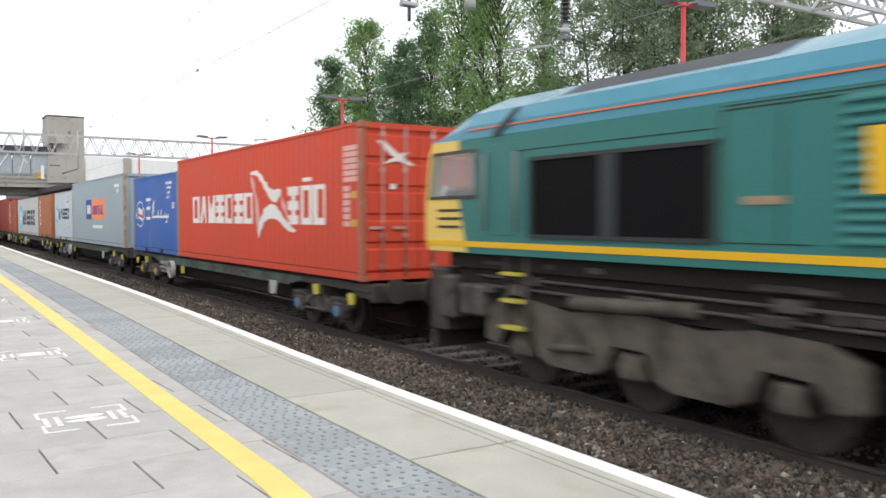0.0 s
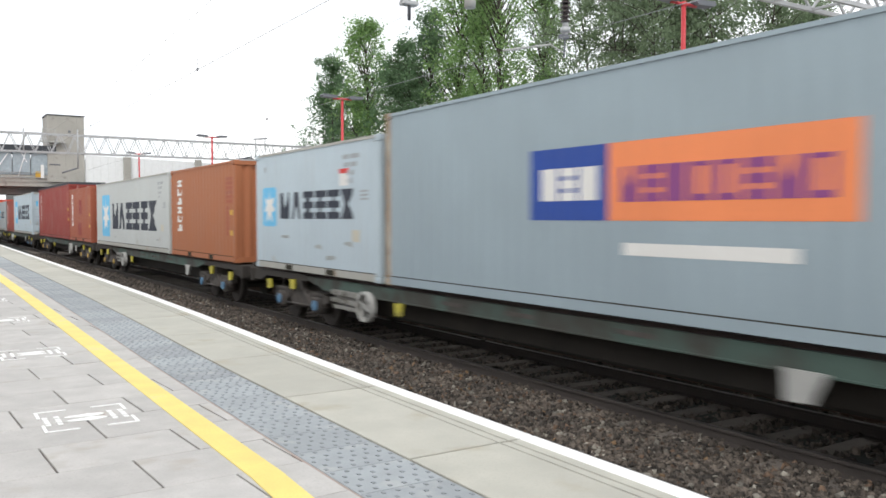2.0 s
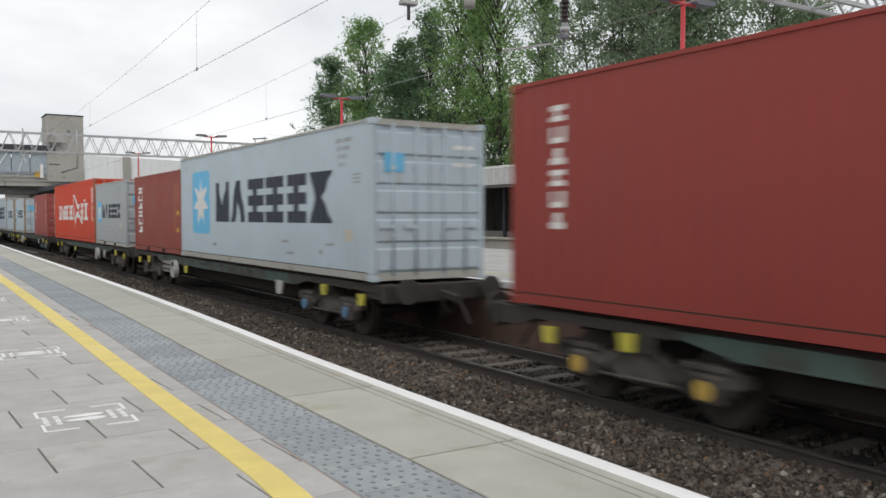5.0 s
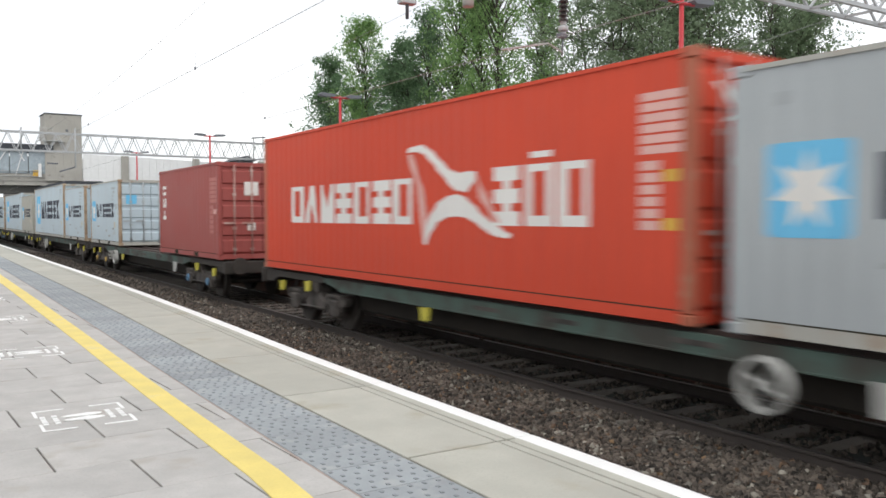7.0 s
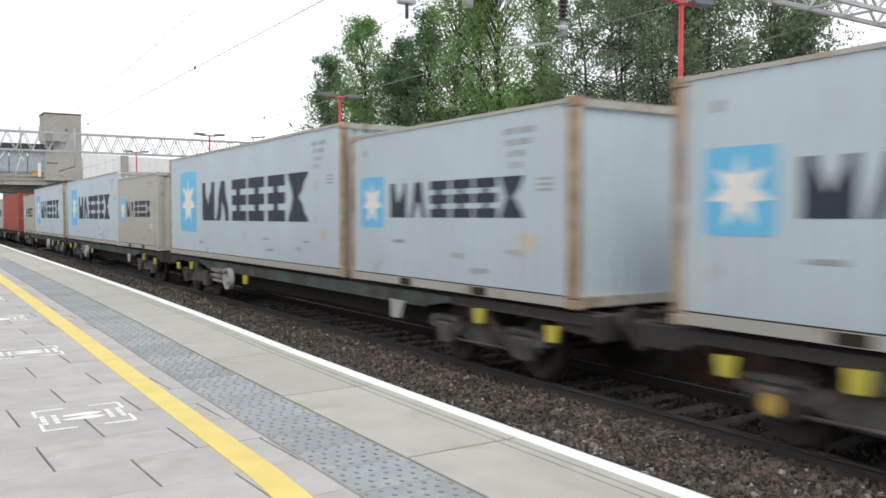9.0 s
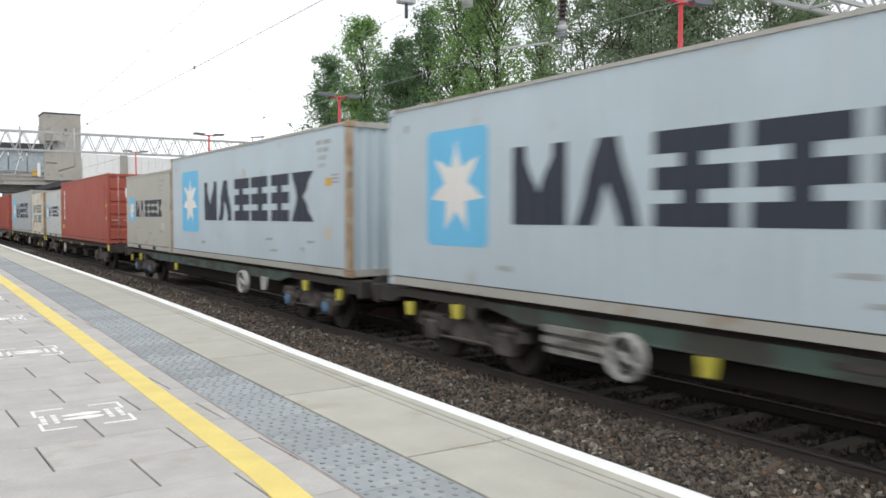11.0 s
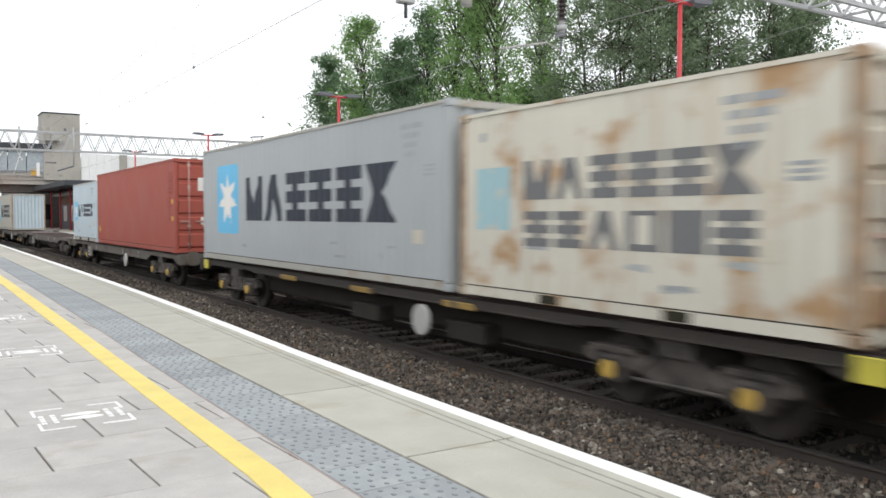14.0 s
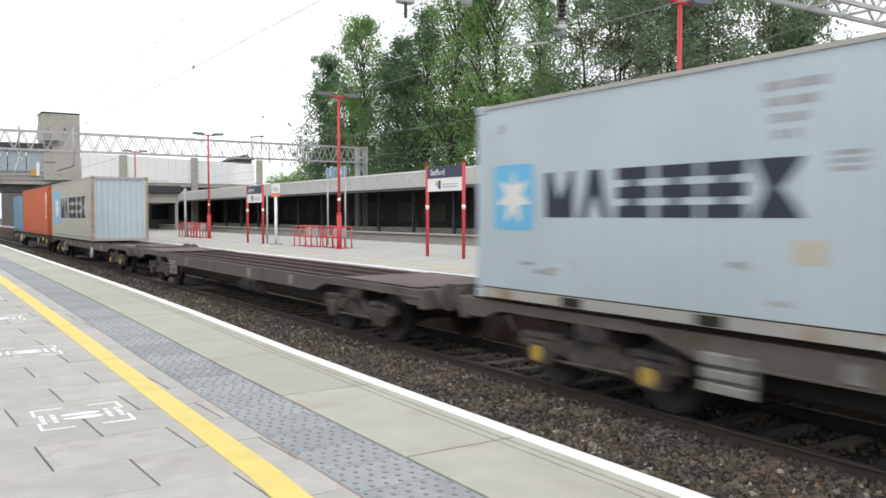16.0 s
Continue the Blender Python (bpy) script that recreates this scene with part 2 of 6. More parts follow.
# ---- ground, near platform, track ----
RAIL_Z = -0.916
BED_Z = -1.10
TRACK, NEAR_TRACK = 7.93, 4.53
EDGE, OPP_EDGE, OPP_BACK = 3.115, 10.1, 20.8
Y0, Y1 = -40.0, 180.0


SWING_Y = (4, 6, 7, 8, 9, 10, 11.3, 12.7, 14.8, 17, 21, 25, 32, 43)
SWING_X = (0, 0.015, 0.03, 0.055, 0.095, 0.125, 0.165, 0.19, 0.235, 0.255, 0.28, 0.285, 0.31, 0.36)


def bend(x, y):
    """How far the platform's line at x has swung towards the track at y: the edge most, the inner lines less."""
    return float(np.interp(y, SWING_Y, SWING_X) * np.interp(x, (1.39, 1.757, 2.24, 3.115), (0.12, 0.42, 0.62, 1.0)))


def ribbon(x0, x1, z0, z1, start=0.0):
    """A long flat strip that follows the platform; start: how far aside it lies at its near end."""
    r, ys_ = Geo(), [Y0, 0.0, 3.4] + [4.0 + q for q in range(27)] + [34.0, 38.0, 43.0, 80.0, Y1]
    n = len(ys_)
    for y in ys_:
        e = start if y < 4 else 0.0
        a, b = x0 + (bend(x0, y) if x0 > 0 else 0) + e, x1 + bend(x1, y) + e
        r.v += [(a, y, z0), (b, y, z0), (b, y, z1), (a, y, z1)]
    for i in range(n - 1):
        for k in range(4):
            r.f.append((4 * i + k, 4 * i + (k + 1) % 4, 4 * i + 4 + (k + 1) % 4, 4 * i + 4 + k))
    r.f += [(3, 2, 1, 0), tuple(4 * n - 4 + k for k in range(4))]
    r.s, r.m = [False] * len(r.f), [0] * len(r.f)
    return r


g = Geo()
g.face([(-900, -900, -1.3), (900, -900, -1.3), (900, 900, -1.3), (-900, 900, -1.3)])
block("ground", g, GROUND, "dark bare earth around the railway")
g = Geo()
nx, ny = 28, 300
rs = np.random.RandomState(3)
xs = np.linspace(EDGE - 0.05, OPP_EDGE + 0.1, nx + 1)
ys = np.r_[np.linspace(Y0, 0, 40, endpoint=False), np.linspace(0, 40, 200, endpoint=False), np.linspace(40, Y1, 61)]
zz = BED_Z + rs.normal(0, 0.012, (len(ys), nx + 1))
vv = np.array([(x, y, zz[j, i]) for j, y in enumerate(ys) for i, x in enumerate(xs)])
w1 = nx + 1
ff = np.array([(j * w1 + i, j * w1 + i + 1, (j + 1) * w1 + i + 1, (j + 1) * w1 + i) for j in range(len(ys) - 1) for i in range(nx)])
tagged(part("ballast_bed", mesh_np("ballast_bed", vv, ff, BED)), "ballast bed between the platforms, coloured near black for the shade among its stones", "", "", "structure")

# platform body with its brick face
block("platform_wall", ribbon(-14, EDGE - 0.18, -1.29, -0.16), BRICK, "dark brick face under the platform edge")
platform = block("platform", ribbon(-14, EDGE - 0.03, -0.155, -0.022), JOINT, "paved railway platform with dark joints")


def stone_field(name, mat, count, x0, x1, y0, y1, z, size, seed, spread=None, bare=None):
    """Loose angular stones strewn over a strip."""
    r = np.random.RandomState(seed)
    base = np.array([(x, y, q) for x in (-1, 1) for y in (-1, 1) for q in (-1, 1)], float)
    fc = np.array([(0, 1, 3, 2), (4, 6, 7, 5), (0, 4, 5, 1), (2, 3, 7, 6), (0, 2, 6, 4), (1, 5, 7, 3)])
    px = r.uniform(x0, x1, count)
    py = y0 + (y1 - y0) * r.rand(count) ** (spread or 1.0)
    if bare is not None:
        off = np.abs((py - 0.3 + 0.325) % 0.65 - 0.325)
        keep = ~((px > bare) & (off < 0.125) & (r.rand(count) < 0.8))
        px, py = px[keep], py[keep]
        count = len(px)
    sz = size * r.uniform(0.5, 1.3, (count, 1, 1))
    v = (base[None] + r.uniform(-0.6, 0.6, (count, 8, 3))) * sz * r.uniform(0.35, 1.25, (count, 1, 3))
    q = r.normal(size=(count, 4))
    q /= np.linalg.norm(q, axis=1, keepdims=True)
    w, x, y, k = q.T
    rot = np.stack([1 - 2 * (y * y + k * k), 2 * (x * y - k * w), 2 * (x * k + y * w), 2 * (x * y + k * w), 1 - 2 * (x * x + k * k), 2 * (y * k - x * w),
                    2 * (x * k - y * w), 2 * (y * k + x * w), 1 - 2 * (x * x + y * y)], 1).reshape(-1, 3, 3)
    v = np.einsum("nij,nkj->nki", rot, v)
    v += np.stack([px, py, z + r.uniform(-0.01, 0.03, count)], 1)[:, None]
    f = (fc[None] + 8 * np.arange(count)[:, None, None]).reshape(-1, 4)
    return tagged(part(name, mesh_np(name, v.reshape(-1, 3), f, mat)), "loose brown-grey crushed stone ballast", "ballast", "", "stuff")


stone_field("ballast", BALLAST, 60000, 5.2, 7.22, 1.5, 22, BED_Z + 0.014, 0.0225, 5, 1.5, 6.7)
PALE_STONE = material("pale_ballast_stone", (0.21, 0.195, 0.165), 0.95, vary=0.3, scale=0.7, island=0.5)
BROWN_STONE = material("brown_ballast_stone", (0.115, 0.075, 0.05), 0.95, vary=0.3, scale=0.7, island=0.6)
stone_field("ballast", PALE_STONE, 1400, 5.2, 7.2, 1.5, 26, BED_Z + 0.03, 0.024, 15, 1.4, 6.7)
stone_field("ballast", BROWN_STONE, 1800, 5.2, 7.2, 1.5, 26, BED_Z + 0.026, 0.024, 16, 1.4, 6.7)
stone_field("ballast", BALLAST, 12000, 5.0, 7.22, 20, 60, BED_Z + 0.012, 0.034, 6, 1.6)
stone_field("ballast", BALLAST, 12000, 7.2, 9.45, 1.0, 26, BED_Z - 0.005, 0.026, 7, 1.3, 7.0)
LEAF_LITTER = material("dead_leaf", (0.19, 0.12, 0.065), 0.9, island=0.4)
stone_field("leaf_litter", LEAF_LITTER, 110, 5.4, 7.1, 1.5, 14, BED_Z + 0.035, 0.02, 9, 1.2)
for o in bpy.data.objects:
    if o.name.startswith("leaf_litter"):
        tagged(o, "scattered brown fallen leaves on the ballast", "leaves")


def rail(x, gr):
    """A running rail: foot, web and worn head."""
    r = Geo()
    o = [(-0.07, -0.16), (0.07, -0.16), (0.07, -0.148), (0.012, -0.13), (0.012, -0.045), (0.036, -0.035), (0.036, -0.006), (-0.036, -0.006), (-0.036, -0.035),
         (-0.012, -0.045), (-0.012, -0.13), (-0.07, -0.148)]
    r.prism([(x + a, RAIL_Z + b) for a, b in o], Y0, Y1, "y")
    ob = thing("rail", "rust-brown steel running rail with a worn bright head", "rail", gr)
    part("web", r, RAIL, ob)
    h = Geo()
    h.prism([(x - 0.034, RAIL_Z - 0.006), (x + 0.034, RAIL_Z - 0.006), (x + 0.026, RAIL_Z), (x - 0.026, RAIL_Z)], Y0, Y1, "y")
    part("head", h, RAIL_TOP, ob, "polished rail head")


for c in (NEAR_TRACK, TRACK):
    for s in (-0.752, 0.752):
        rail(c + s, "running rails")
g = Geo().box(-1.25, 1.25, -0.13, 0.13, -0.1, 0.0, 0.025)
sleeper_mesh = g.mesh("sleeper", SLEEPER)
for c in (NEAR_TRACK, TRACK):
    for i in range(-20, 105):
        s = tagged(part("sleeper", sleeper_mesh, None, None, "", pose(c, 0.3 + 0.65 * i, BED_Z + 0.035 + random.uniform(-0.008, 0.004), 0, 0, random.uniform(-0.6, 0.6))),
                   "grimy concrete sleeper in the ballast", "sleeper", "sleepers")

# painted lines and the coping
block("yellow_line", ribbon(1.408, 1.574, -0.003, 0.004, -0.03), YELLOW_LINE, "worn yellow safety line painted along the platform")
block("trim_edging", ribbon(1.74, 1.754, -0.03, -0.003), TERRACOTTA, "thin red edging beside the tactile paving")


def floor_mark(y):
    """White keep-apart mark: corner brackets, two footprints, and short unreadable lines of text."""
    ob = thing("floor_marking", "white stencilled corner brackets and footprints on the paving", "floor marking", "floor markings", pose(0.92, y, 0.0))
    f, z0, z1 = Geo(), -0.001, 0.004
    for sx in (-1, 1):
        for sy in (-1, 1):
            x, yy = sx * 0.28, sy * 0.3
            f.box(min(x, x - sx * 0.02), max(x, x - sx * 0.02), min(yy, yy - sy * 0.2), max(yy, yy - sy * 0.2), z0, z1)
            f.box(min(x - sx * 0.02, x - sx * 0.2), max(x - sx * 0.02, x - sx * 0.2), min(yy, yy - sy * 0.02), max(yy, yy - sy * 0.02), z0, z1)
    part("bracket", f, WHITE_LINE, ob)
    for s in (-1, 1):
        o = [(0.125 * math.cos(a), s * 0.055 + 0.042 * math.sin(a) * (1.1 if math.cos(a) > 0 else 0.8)) for a in np.linspace(0, 2 * math.pi, 14, endpoint=False)]
        part("footprint", Geo().prism(o, z0, z1, "z"), WHITE_LINE, ob)
    for sx in (-1, 1):
        b = Geo()
        for k in range(2):
            for j in range(4):
                x = sx * 0.2 + (k - 0.5) * 0.07
                b.box(x - 0.018, x + 0.014, -0.13 + 0.065 * j, -0.09 + 0.065 * j + 0.012 * (j % 2), z0, z1)
        part("text_bar", b, WHITE_LINE, ob)


for i in range(6):
    floor_mark(5.8 + 3.03 * i)

# ---- opposite island platform ----
g = Geo()
g.box(OPP_EDGE + 0.12, OPP_BACK, Y0, Y1, -1.29, -0.12)
g.box(OPP_EDGE, OPP_BACK + 0.05, Y0, Y1, -0.119, -0.02)
block("island_platform", g, JOINT, "opposite island platform with pale paving")
g = Geo()
g.box(OPP_EDGE - 0.01, OPP_EDGE + 0.21, Y0, Y1, -0.12, 0.008)
block("trim_white_edge", g, WHITE_LINE, "white painted edge of the island platform")
g = Geo()
g.box(11.37, 11.43, Y0, Y1, -0.01, 0.008)
block("trim_yellow_line", g, YELLOW_LINE, "yellow line along the island platform")
r = random.Random(4)
g = Geo()
for i in range(11):
    for j in range(190):
        x0 = OPP_EDGE + 0.22 + i * 0.93
        y0 = 1 + j * 0.6 + 0.3 * (i % 2)
        g.box(x0, x0 + 0.918, y0, y0 + 0.588, -0.019, r.uniform(-0.003, 0.003))
tagged(part("island_paving", g, ISLAND_PAVER), "pale concrete slabs of the island platform", "paving", "", "stuff")

# added block juts past the island edge, keeping light from under the train
g = Geo()
g.box(9.5, OPP_EDGE + 0.1, Y0, Y1, -1.29, -0.17)
block("island_wall", g, BRICK, "dark brick block added past the island platform edge to darken the gap under the train")
# far platform with its long dark shed
g = Geo()
g.box(25.0, 40, Y0, 160, -1.29, 0.18)
block("far_platform", g, CONCRETE, "weathered concrete far platform")
g = Geo()
g.box(24.9, 25.6, Y0, 160, 0.185, 0.30, 0.02)
block("far_platform_coping", g, COPING, "pale coping of the far platform")


def shed(y0, y1):
    """Long open-fronted platform shed: ribbed fascia, flat roof, columns, back wall with boards and braces."""
    ob = thing("platform_shed", "long dark open-fronted platform building under a ribbed grey fascia", "building")
    f = Geo()
    n = int((y1 - y0) / 0.2)
    for i in range(n):
        a = y0 + i * (y1 - y0) / n
        b = y0 + (i + 1) * (y1 - y0) / n
        c = (a + b) / 2
        f.prism([(25.0, a), (25.0, c), (25.018, c + 0.03), (25.018, b - 0.03), (25.06, b), (25.06, a)], 3.0, 3.84, "z")
        f.prism([(24.985, 3.84), (25.05, 3.93), (25.3, 3.985), (25.3, 3.94), (25.09, 3.86), (25.03, 3.80)], a, c + 0.03, "y")
        f.prism([(25.02, 3.82), (25.08, 3.90), (25.3, 3.95), (25.3, 3.92), (25.1, 3.86), (25.05, 3.80)], c + 0.03, b, "y")
    part("fascia", f, FASCIA, ob, "ribbed pale grey fascia sheet")
    part("roof", Geo().box(25.06, 33.2, y0, y1, 3.76, 3.92), ROOFING, ob)
    part("back_wall", Geo().box(32.6, 32.9, y0, y1, 0.185, 3.75), SHED, ob)
    part("soffit_beam", Geo().box(25.06, 25.3, y0, y1, 2.85, 3.2), SHED, ob)
    rr = random.Random(8)
    y = y0 + 1
    while y < y1 - 4:
        part("column", Geo().box(26.6, 26.76, y, y + 0.16, 0.185, 3.75, 0.01), ROOFING, ob)
        b = Geo()
        b.bar((26.7, y + 0.1, 2.7), (26.7, y + 0.8, 3.6), 0.08)
        b.bar((26.7, y + 0.1, 2.7), (26.7, y - 0.6, 3.6), 0.08)
        part("brace", b, ROOFING, ob)
        if rr.random() < 0.75:
            w = rr.uniform(1.6, 4.2)
            part("board", Geo().box(32.5, 32.59, y + 0.6, y + 0.6 + w, 0.9, 0.9 + rr.uniform(1.0, 1.7)), SHED_BOARD, ob, "grey boarded panel")
        fr = Geo()
        for k in range(3):
            fr.box(32.5, 32.57, y, y + 4.5, 0.7 + 0.95 * k, 0.76 + 0.95 * k)
        for k in range(15):
            fr.box(32.57, 32.598, y + 0.3 * k, y + 0.3 * k + 0.12, 0.2, 3.6)
        tagged(part("wall_ribs", fr, SHED, ob), "", "", "", "stuff")
        y += 4.6
    part("bench_ledge", Geo().box(27.8, 28.4, y0, y1, 0.185, 0.55), SHED_LIGHT, ob)
    return ob


shed(2, 112)
# plain wall that closes the place far behind the sheds, and low wall behind the camera's platform
g = Geo()
g.box(-14.4, -14.1, Y0, Y1, -1.29, 2.6)
block("boundary_wall", g, BRICK, "plain brick boundary wall behind the platform")

# ---- the train ----
def gone(t):
    """How far the train has run by t seconds."""
    return 16.4525 * t + 0.02277 * t * t


CONT_Z = 0.178
MOVERS, WHEELS = [], []


def profile(y):
    """Depth of the pressed side sheet at y."""
    u = (y - 0.1) % 0.278
    for a, b, d0, d1 in ((0, 0.072, 0, 0), (0.072, 0.139, 0, 0.018), (0.139, 0.211, 0.018, 0.018), (0.211, 0.278, 0.018, 0)):
        if u <= b:
            return d0 + (d1 - d0) * (u - a) / (b - a)
    return 0.0


def breaks(a, b):
    """Where the sheet bends between a and b."""
    out, k = [a], math.floor((a - 0.1) / 0.278) - 1
    while 0.1 + 0.278 * k < b:
        for o in (0, 0.072, 0.139, 0.211):
            y = 0.1 + 0.278 * k + o
            if a + 1e-4 < y < b - 1e-4:
                out.append(y)
        k += 1
    return out + [b]


def sheet(a, b, z0, z1, x, side, straight=False):
    g = Geo()
    ys = [a, b] if straight else breaks(a, b)
    for p, q in zip(ys, ys[1:]):
        dp, dq = (0, 0) if straight else (profile(p), profile(q))
        g.face([(x - side * dp, p, z0), (x - side * dq, q, z0), (x - side * dq, q, z1), (x - side * dp, p, z1)])
    return g


def clip(poly, a, b):
    """A convex outline cut to a <= first coordinate <= b."""
    for lim, sg in ((a, 1), (b, -1)):
        out = []
        for (p, q) in zip(poly, poly[1:] + poly[:1]):
            ip, iq = sg * (p[0] - lim) >= 0, sg * (q[0] - lim) >= 0
            if ip:
                out.append(p)
            if ip != iq:
                k = (lim - p[0]) / (q[0] - p[0])
                out.append((lim, p[1] + k * (q[1] - p[1])))
        poly = out
        if len(poly) < 3:
            return []
    return poly


def painted(polys, length, lift=0.004):
    """Painted shapes that follow the pressed sheet of the platform side. Outlines in metres from the rear end and up."""
    g = Geo()
    for poly in polys:
        o = [(length - u, z) for u, z in poly]
        lo, hi = min(p[0] for p in o), max(p[0] for p in o)
        bs = breaks(lo, hi)
        for a, b in zip(bs, bs[1:]):
            c = clip(o, a, b)
            if len(c) >= 3:
                g.face([(-1.209 + profile(min(max(y, a + 1e-6), b - 1e-6)) - lift, y, z) for y, z in c])
    return g


def rect(u0, u1, z0, z1):
    return [(u0, z0), (u1, z0), (u1, z1), (u0, z1)]


def disc(u, z, r, n=16, ry=None):
    return [(u + r * math.cos(2 * math.pi * i / n), z + (ry or r) * math.sin(2 * math.pi * i / n)) for i in range(n)]


def star(u, z, r, n=7):
    out = []
    for i in range(n):
        a = math.pi / 2 + 2 * math.pi * i / n
        d = math.pi / n
        out.append([(u, z), (u + 0.45 * r * math.cos(a - d), z + 0.45 * r * math.sin(a - d)), (u + r * math.cos(a), z + r * math.sin(a)),
                    (u + 0.45 * r * math.cos(a + d), z + 0.45 * r * math.sin(a + d))])
    return out


def paint(name, color, **k):
    d = dict(rough=0.55, vary=0.06, scale=0.8, fine=30, bump=0.08, spec=0.3)
    d.update(k)
    return material(name, color, **d)


HS_RED = paint("bright_red_paint", (0.60, 0.078, 0.042), rough=0.6, spec=0.2, streak=(0.48, 0.045, 0.025))
SAF_BLUE = paint("strong_blue_paint", (0.042, 0.125, 0.41), stain=(0.14, 0.2, 0.32), stain_at=0.6, stain_scale=0.6)
PO_GREY = paint("blue_grey_paint", (0.31, 0.38, 0.42), streak=(0.27, 0.33, 0.36))
GREY = paint("light_grey_paint", (0.475, 0.56, 0.61), streak=(0.45, 0.48, 0.49), stain=(0.40, 0.38, 0.33), stain_at=0.655, stain_scale=1.5)
GREY_MID = paint("dull_grey_paint", (0.40, 0.43, 0.445), streak=(0.36, 0.38, 0.385))
GREY_OLD = paint("weathered_grey_paint", (0.505, 0.53, 0.52), streak=(0.42, 0.40, 0.35), stain=(0.33, 0.28, 0.2), stain_at=0.67, stain_scale=1.8)
BEIGE = paint("dirty_beige_paint", (0.425, 0.418, 0.37), streak=(0.32, 0.27, 0.19), stain=(0.27, 0.2, 0.13), stain_at=0.62, stain_scale=2)
RUSTY_WHITE = paint("rust_streaked_white_paint", (0.62, 0.60, 0.52), streak=(0.46, 0.36, 0.22), streak_at=0.56, stain=(0.38, 0.21, 0.08), stain_at=0.555, stain_scale=1.9)
BROWN = paint("orange_brown_paint", (0.385, 0.145, 0.068), streak=(0.28, 0.09, 0.04))
BROWN_RED = paint("faded_red_brown_paint", (0.35, 0.105, 0.06), streak=(0.25, 0.07, 0.045), stain=(0.24, 0.06, 0.045), stain_at=0.66)
RED_MID = paint("deep_brick_red_paint", (0.285, 0.07, 0.053), streak=(0.22, 0.05, 0.04))
RED_BROWN = paint("dull_red_paint", (0.275, 0.05, 0.04), streak=(0.22, 0.04, 0.035))
RED_LIGHT = paint("brick_red_paint", (0.345, 0.088, 0.065), streak=(0.25, 0.06, 0.045))
MAROON = paint("maroon_paint", (0.335, 0.088, 0.078), streak=(0.21, 0.04, 0.04))
ORANGE_BOX = paint("orange_red_paint", (0.52, 0.13, 0.06))
STEEL_BLUE = paint("steel_blue_paint", (0.16, 0.27, 0.38))
INK = paint("dark_navy_ink", (0.035, 0.042, 0.06), rough=0.6)
SKY_INK = paint("sky_blue_ink", (0.16, 0.50, 0.76), rough=0.6)
WHITE_INK = paint("white_ink", (0.75, 0.74, 0.71), rough=0.6)
ORANGE_INK = paint("orange_ink", (0.85, 0.27, 0.11), rough=0.6)
BLUE_INK = paint("royal_blue_ink", (0.03, 0.075, 0.32), rough=0.6)
PURPLE_INK = paint("purple_ink", (0.25, 0.07, 0.22), rough=0.6)
RED_INK = paint("red_ink", (0.7, 0.06, 0.05), rough=0.6)
RUST_BLUE = paint("rust_stained_blue", (0.16, 0.2, 0.29), stain=(0.30, 0.19, 0.11), stain_at=0.5, stain_scale=2)
TAN = paint("weathered_tan_paint", (0.41, 0.405, 0.37), stain=(0.30, 0.2, 0.12), stain_at=0.58, stain_scale=2.5)
PALE_SKY = paint("faded_sky_ink", (0.36, 0.55, 0.60), rough=0.7, stain=(0.55, 0.53, 0.45), stain_at=0.55, stain_scale=3)
GREY_INK = paint("worn_grey_ink", (0.17, 0.175, 0.18), rough=0.7)
HS_POST = paint("rusty_red_post", (0.40, 0.125, 0.075), stain=(0.36, 0.26, 0.18), stain_at=0.6, stain_scale=3)
FADED_INK = paint("faded_ink", (0.35, 0.37, 0.385), rough=0.7)
PALE_RED = paint("pale_red_ink", (0.46, 0.18, 0.16), rough=0.6)
LABEL_INK = paint("yellowed_label", (0.55, 0.52, 0.43), rough=0.6)
SCUFF = paint("grey_scuff", (0.36, 0.38, 0.38), rough=0.8, vary=0.2)
AMBER_INK = paint("amber_ink", (0.62, 0.38, 0.07), rough=0.6)
PINK_INK = paint("pale_panel_ink", (0.70, 0.42, 0.38), rough=0.6)
BAR_STEEL = paint("galvanised_bar", (0.43, 0.25, 0.22), rough=0.6, stain=(0.5, 0.42, 0.38), stain_at=0.5, stain_scale=4)


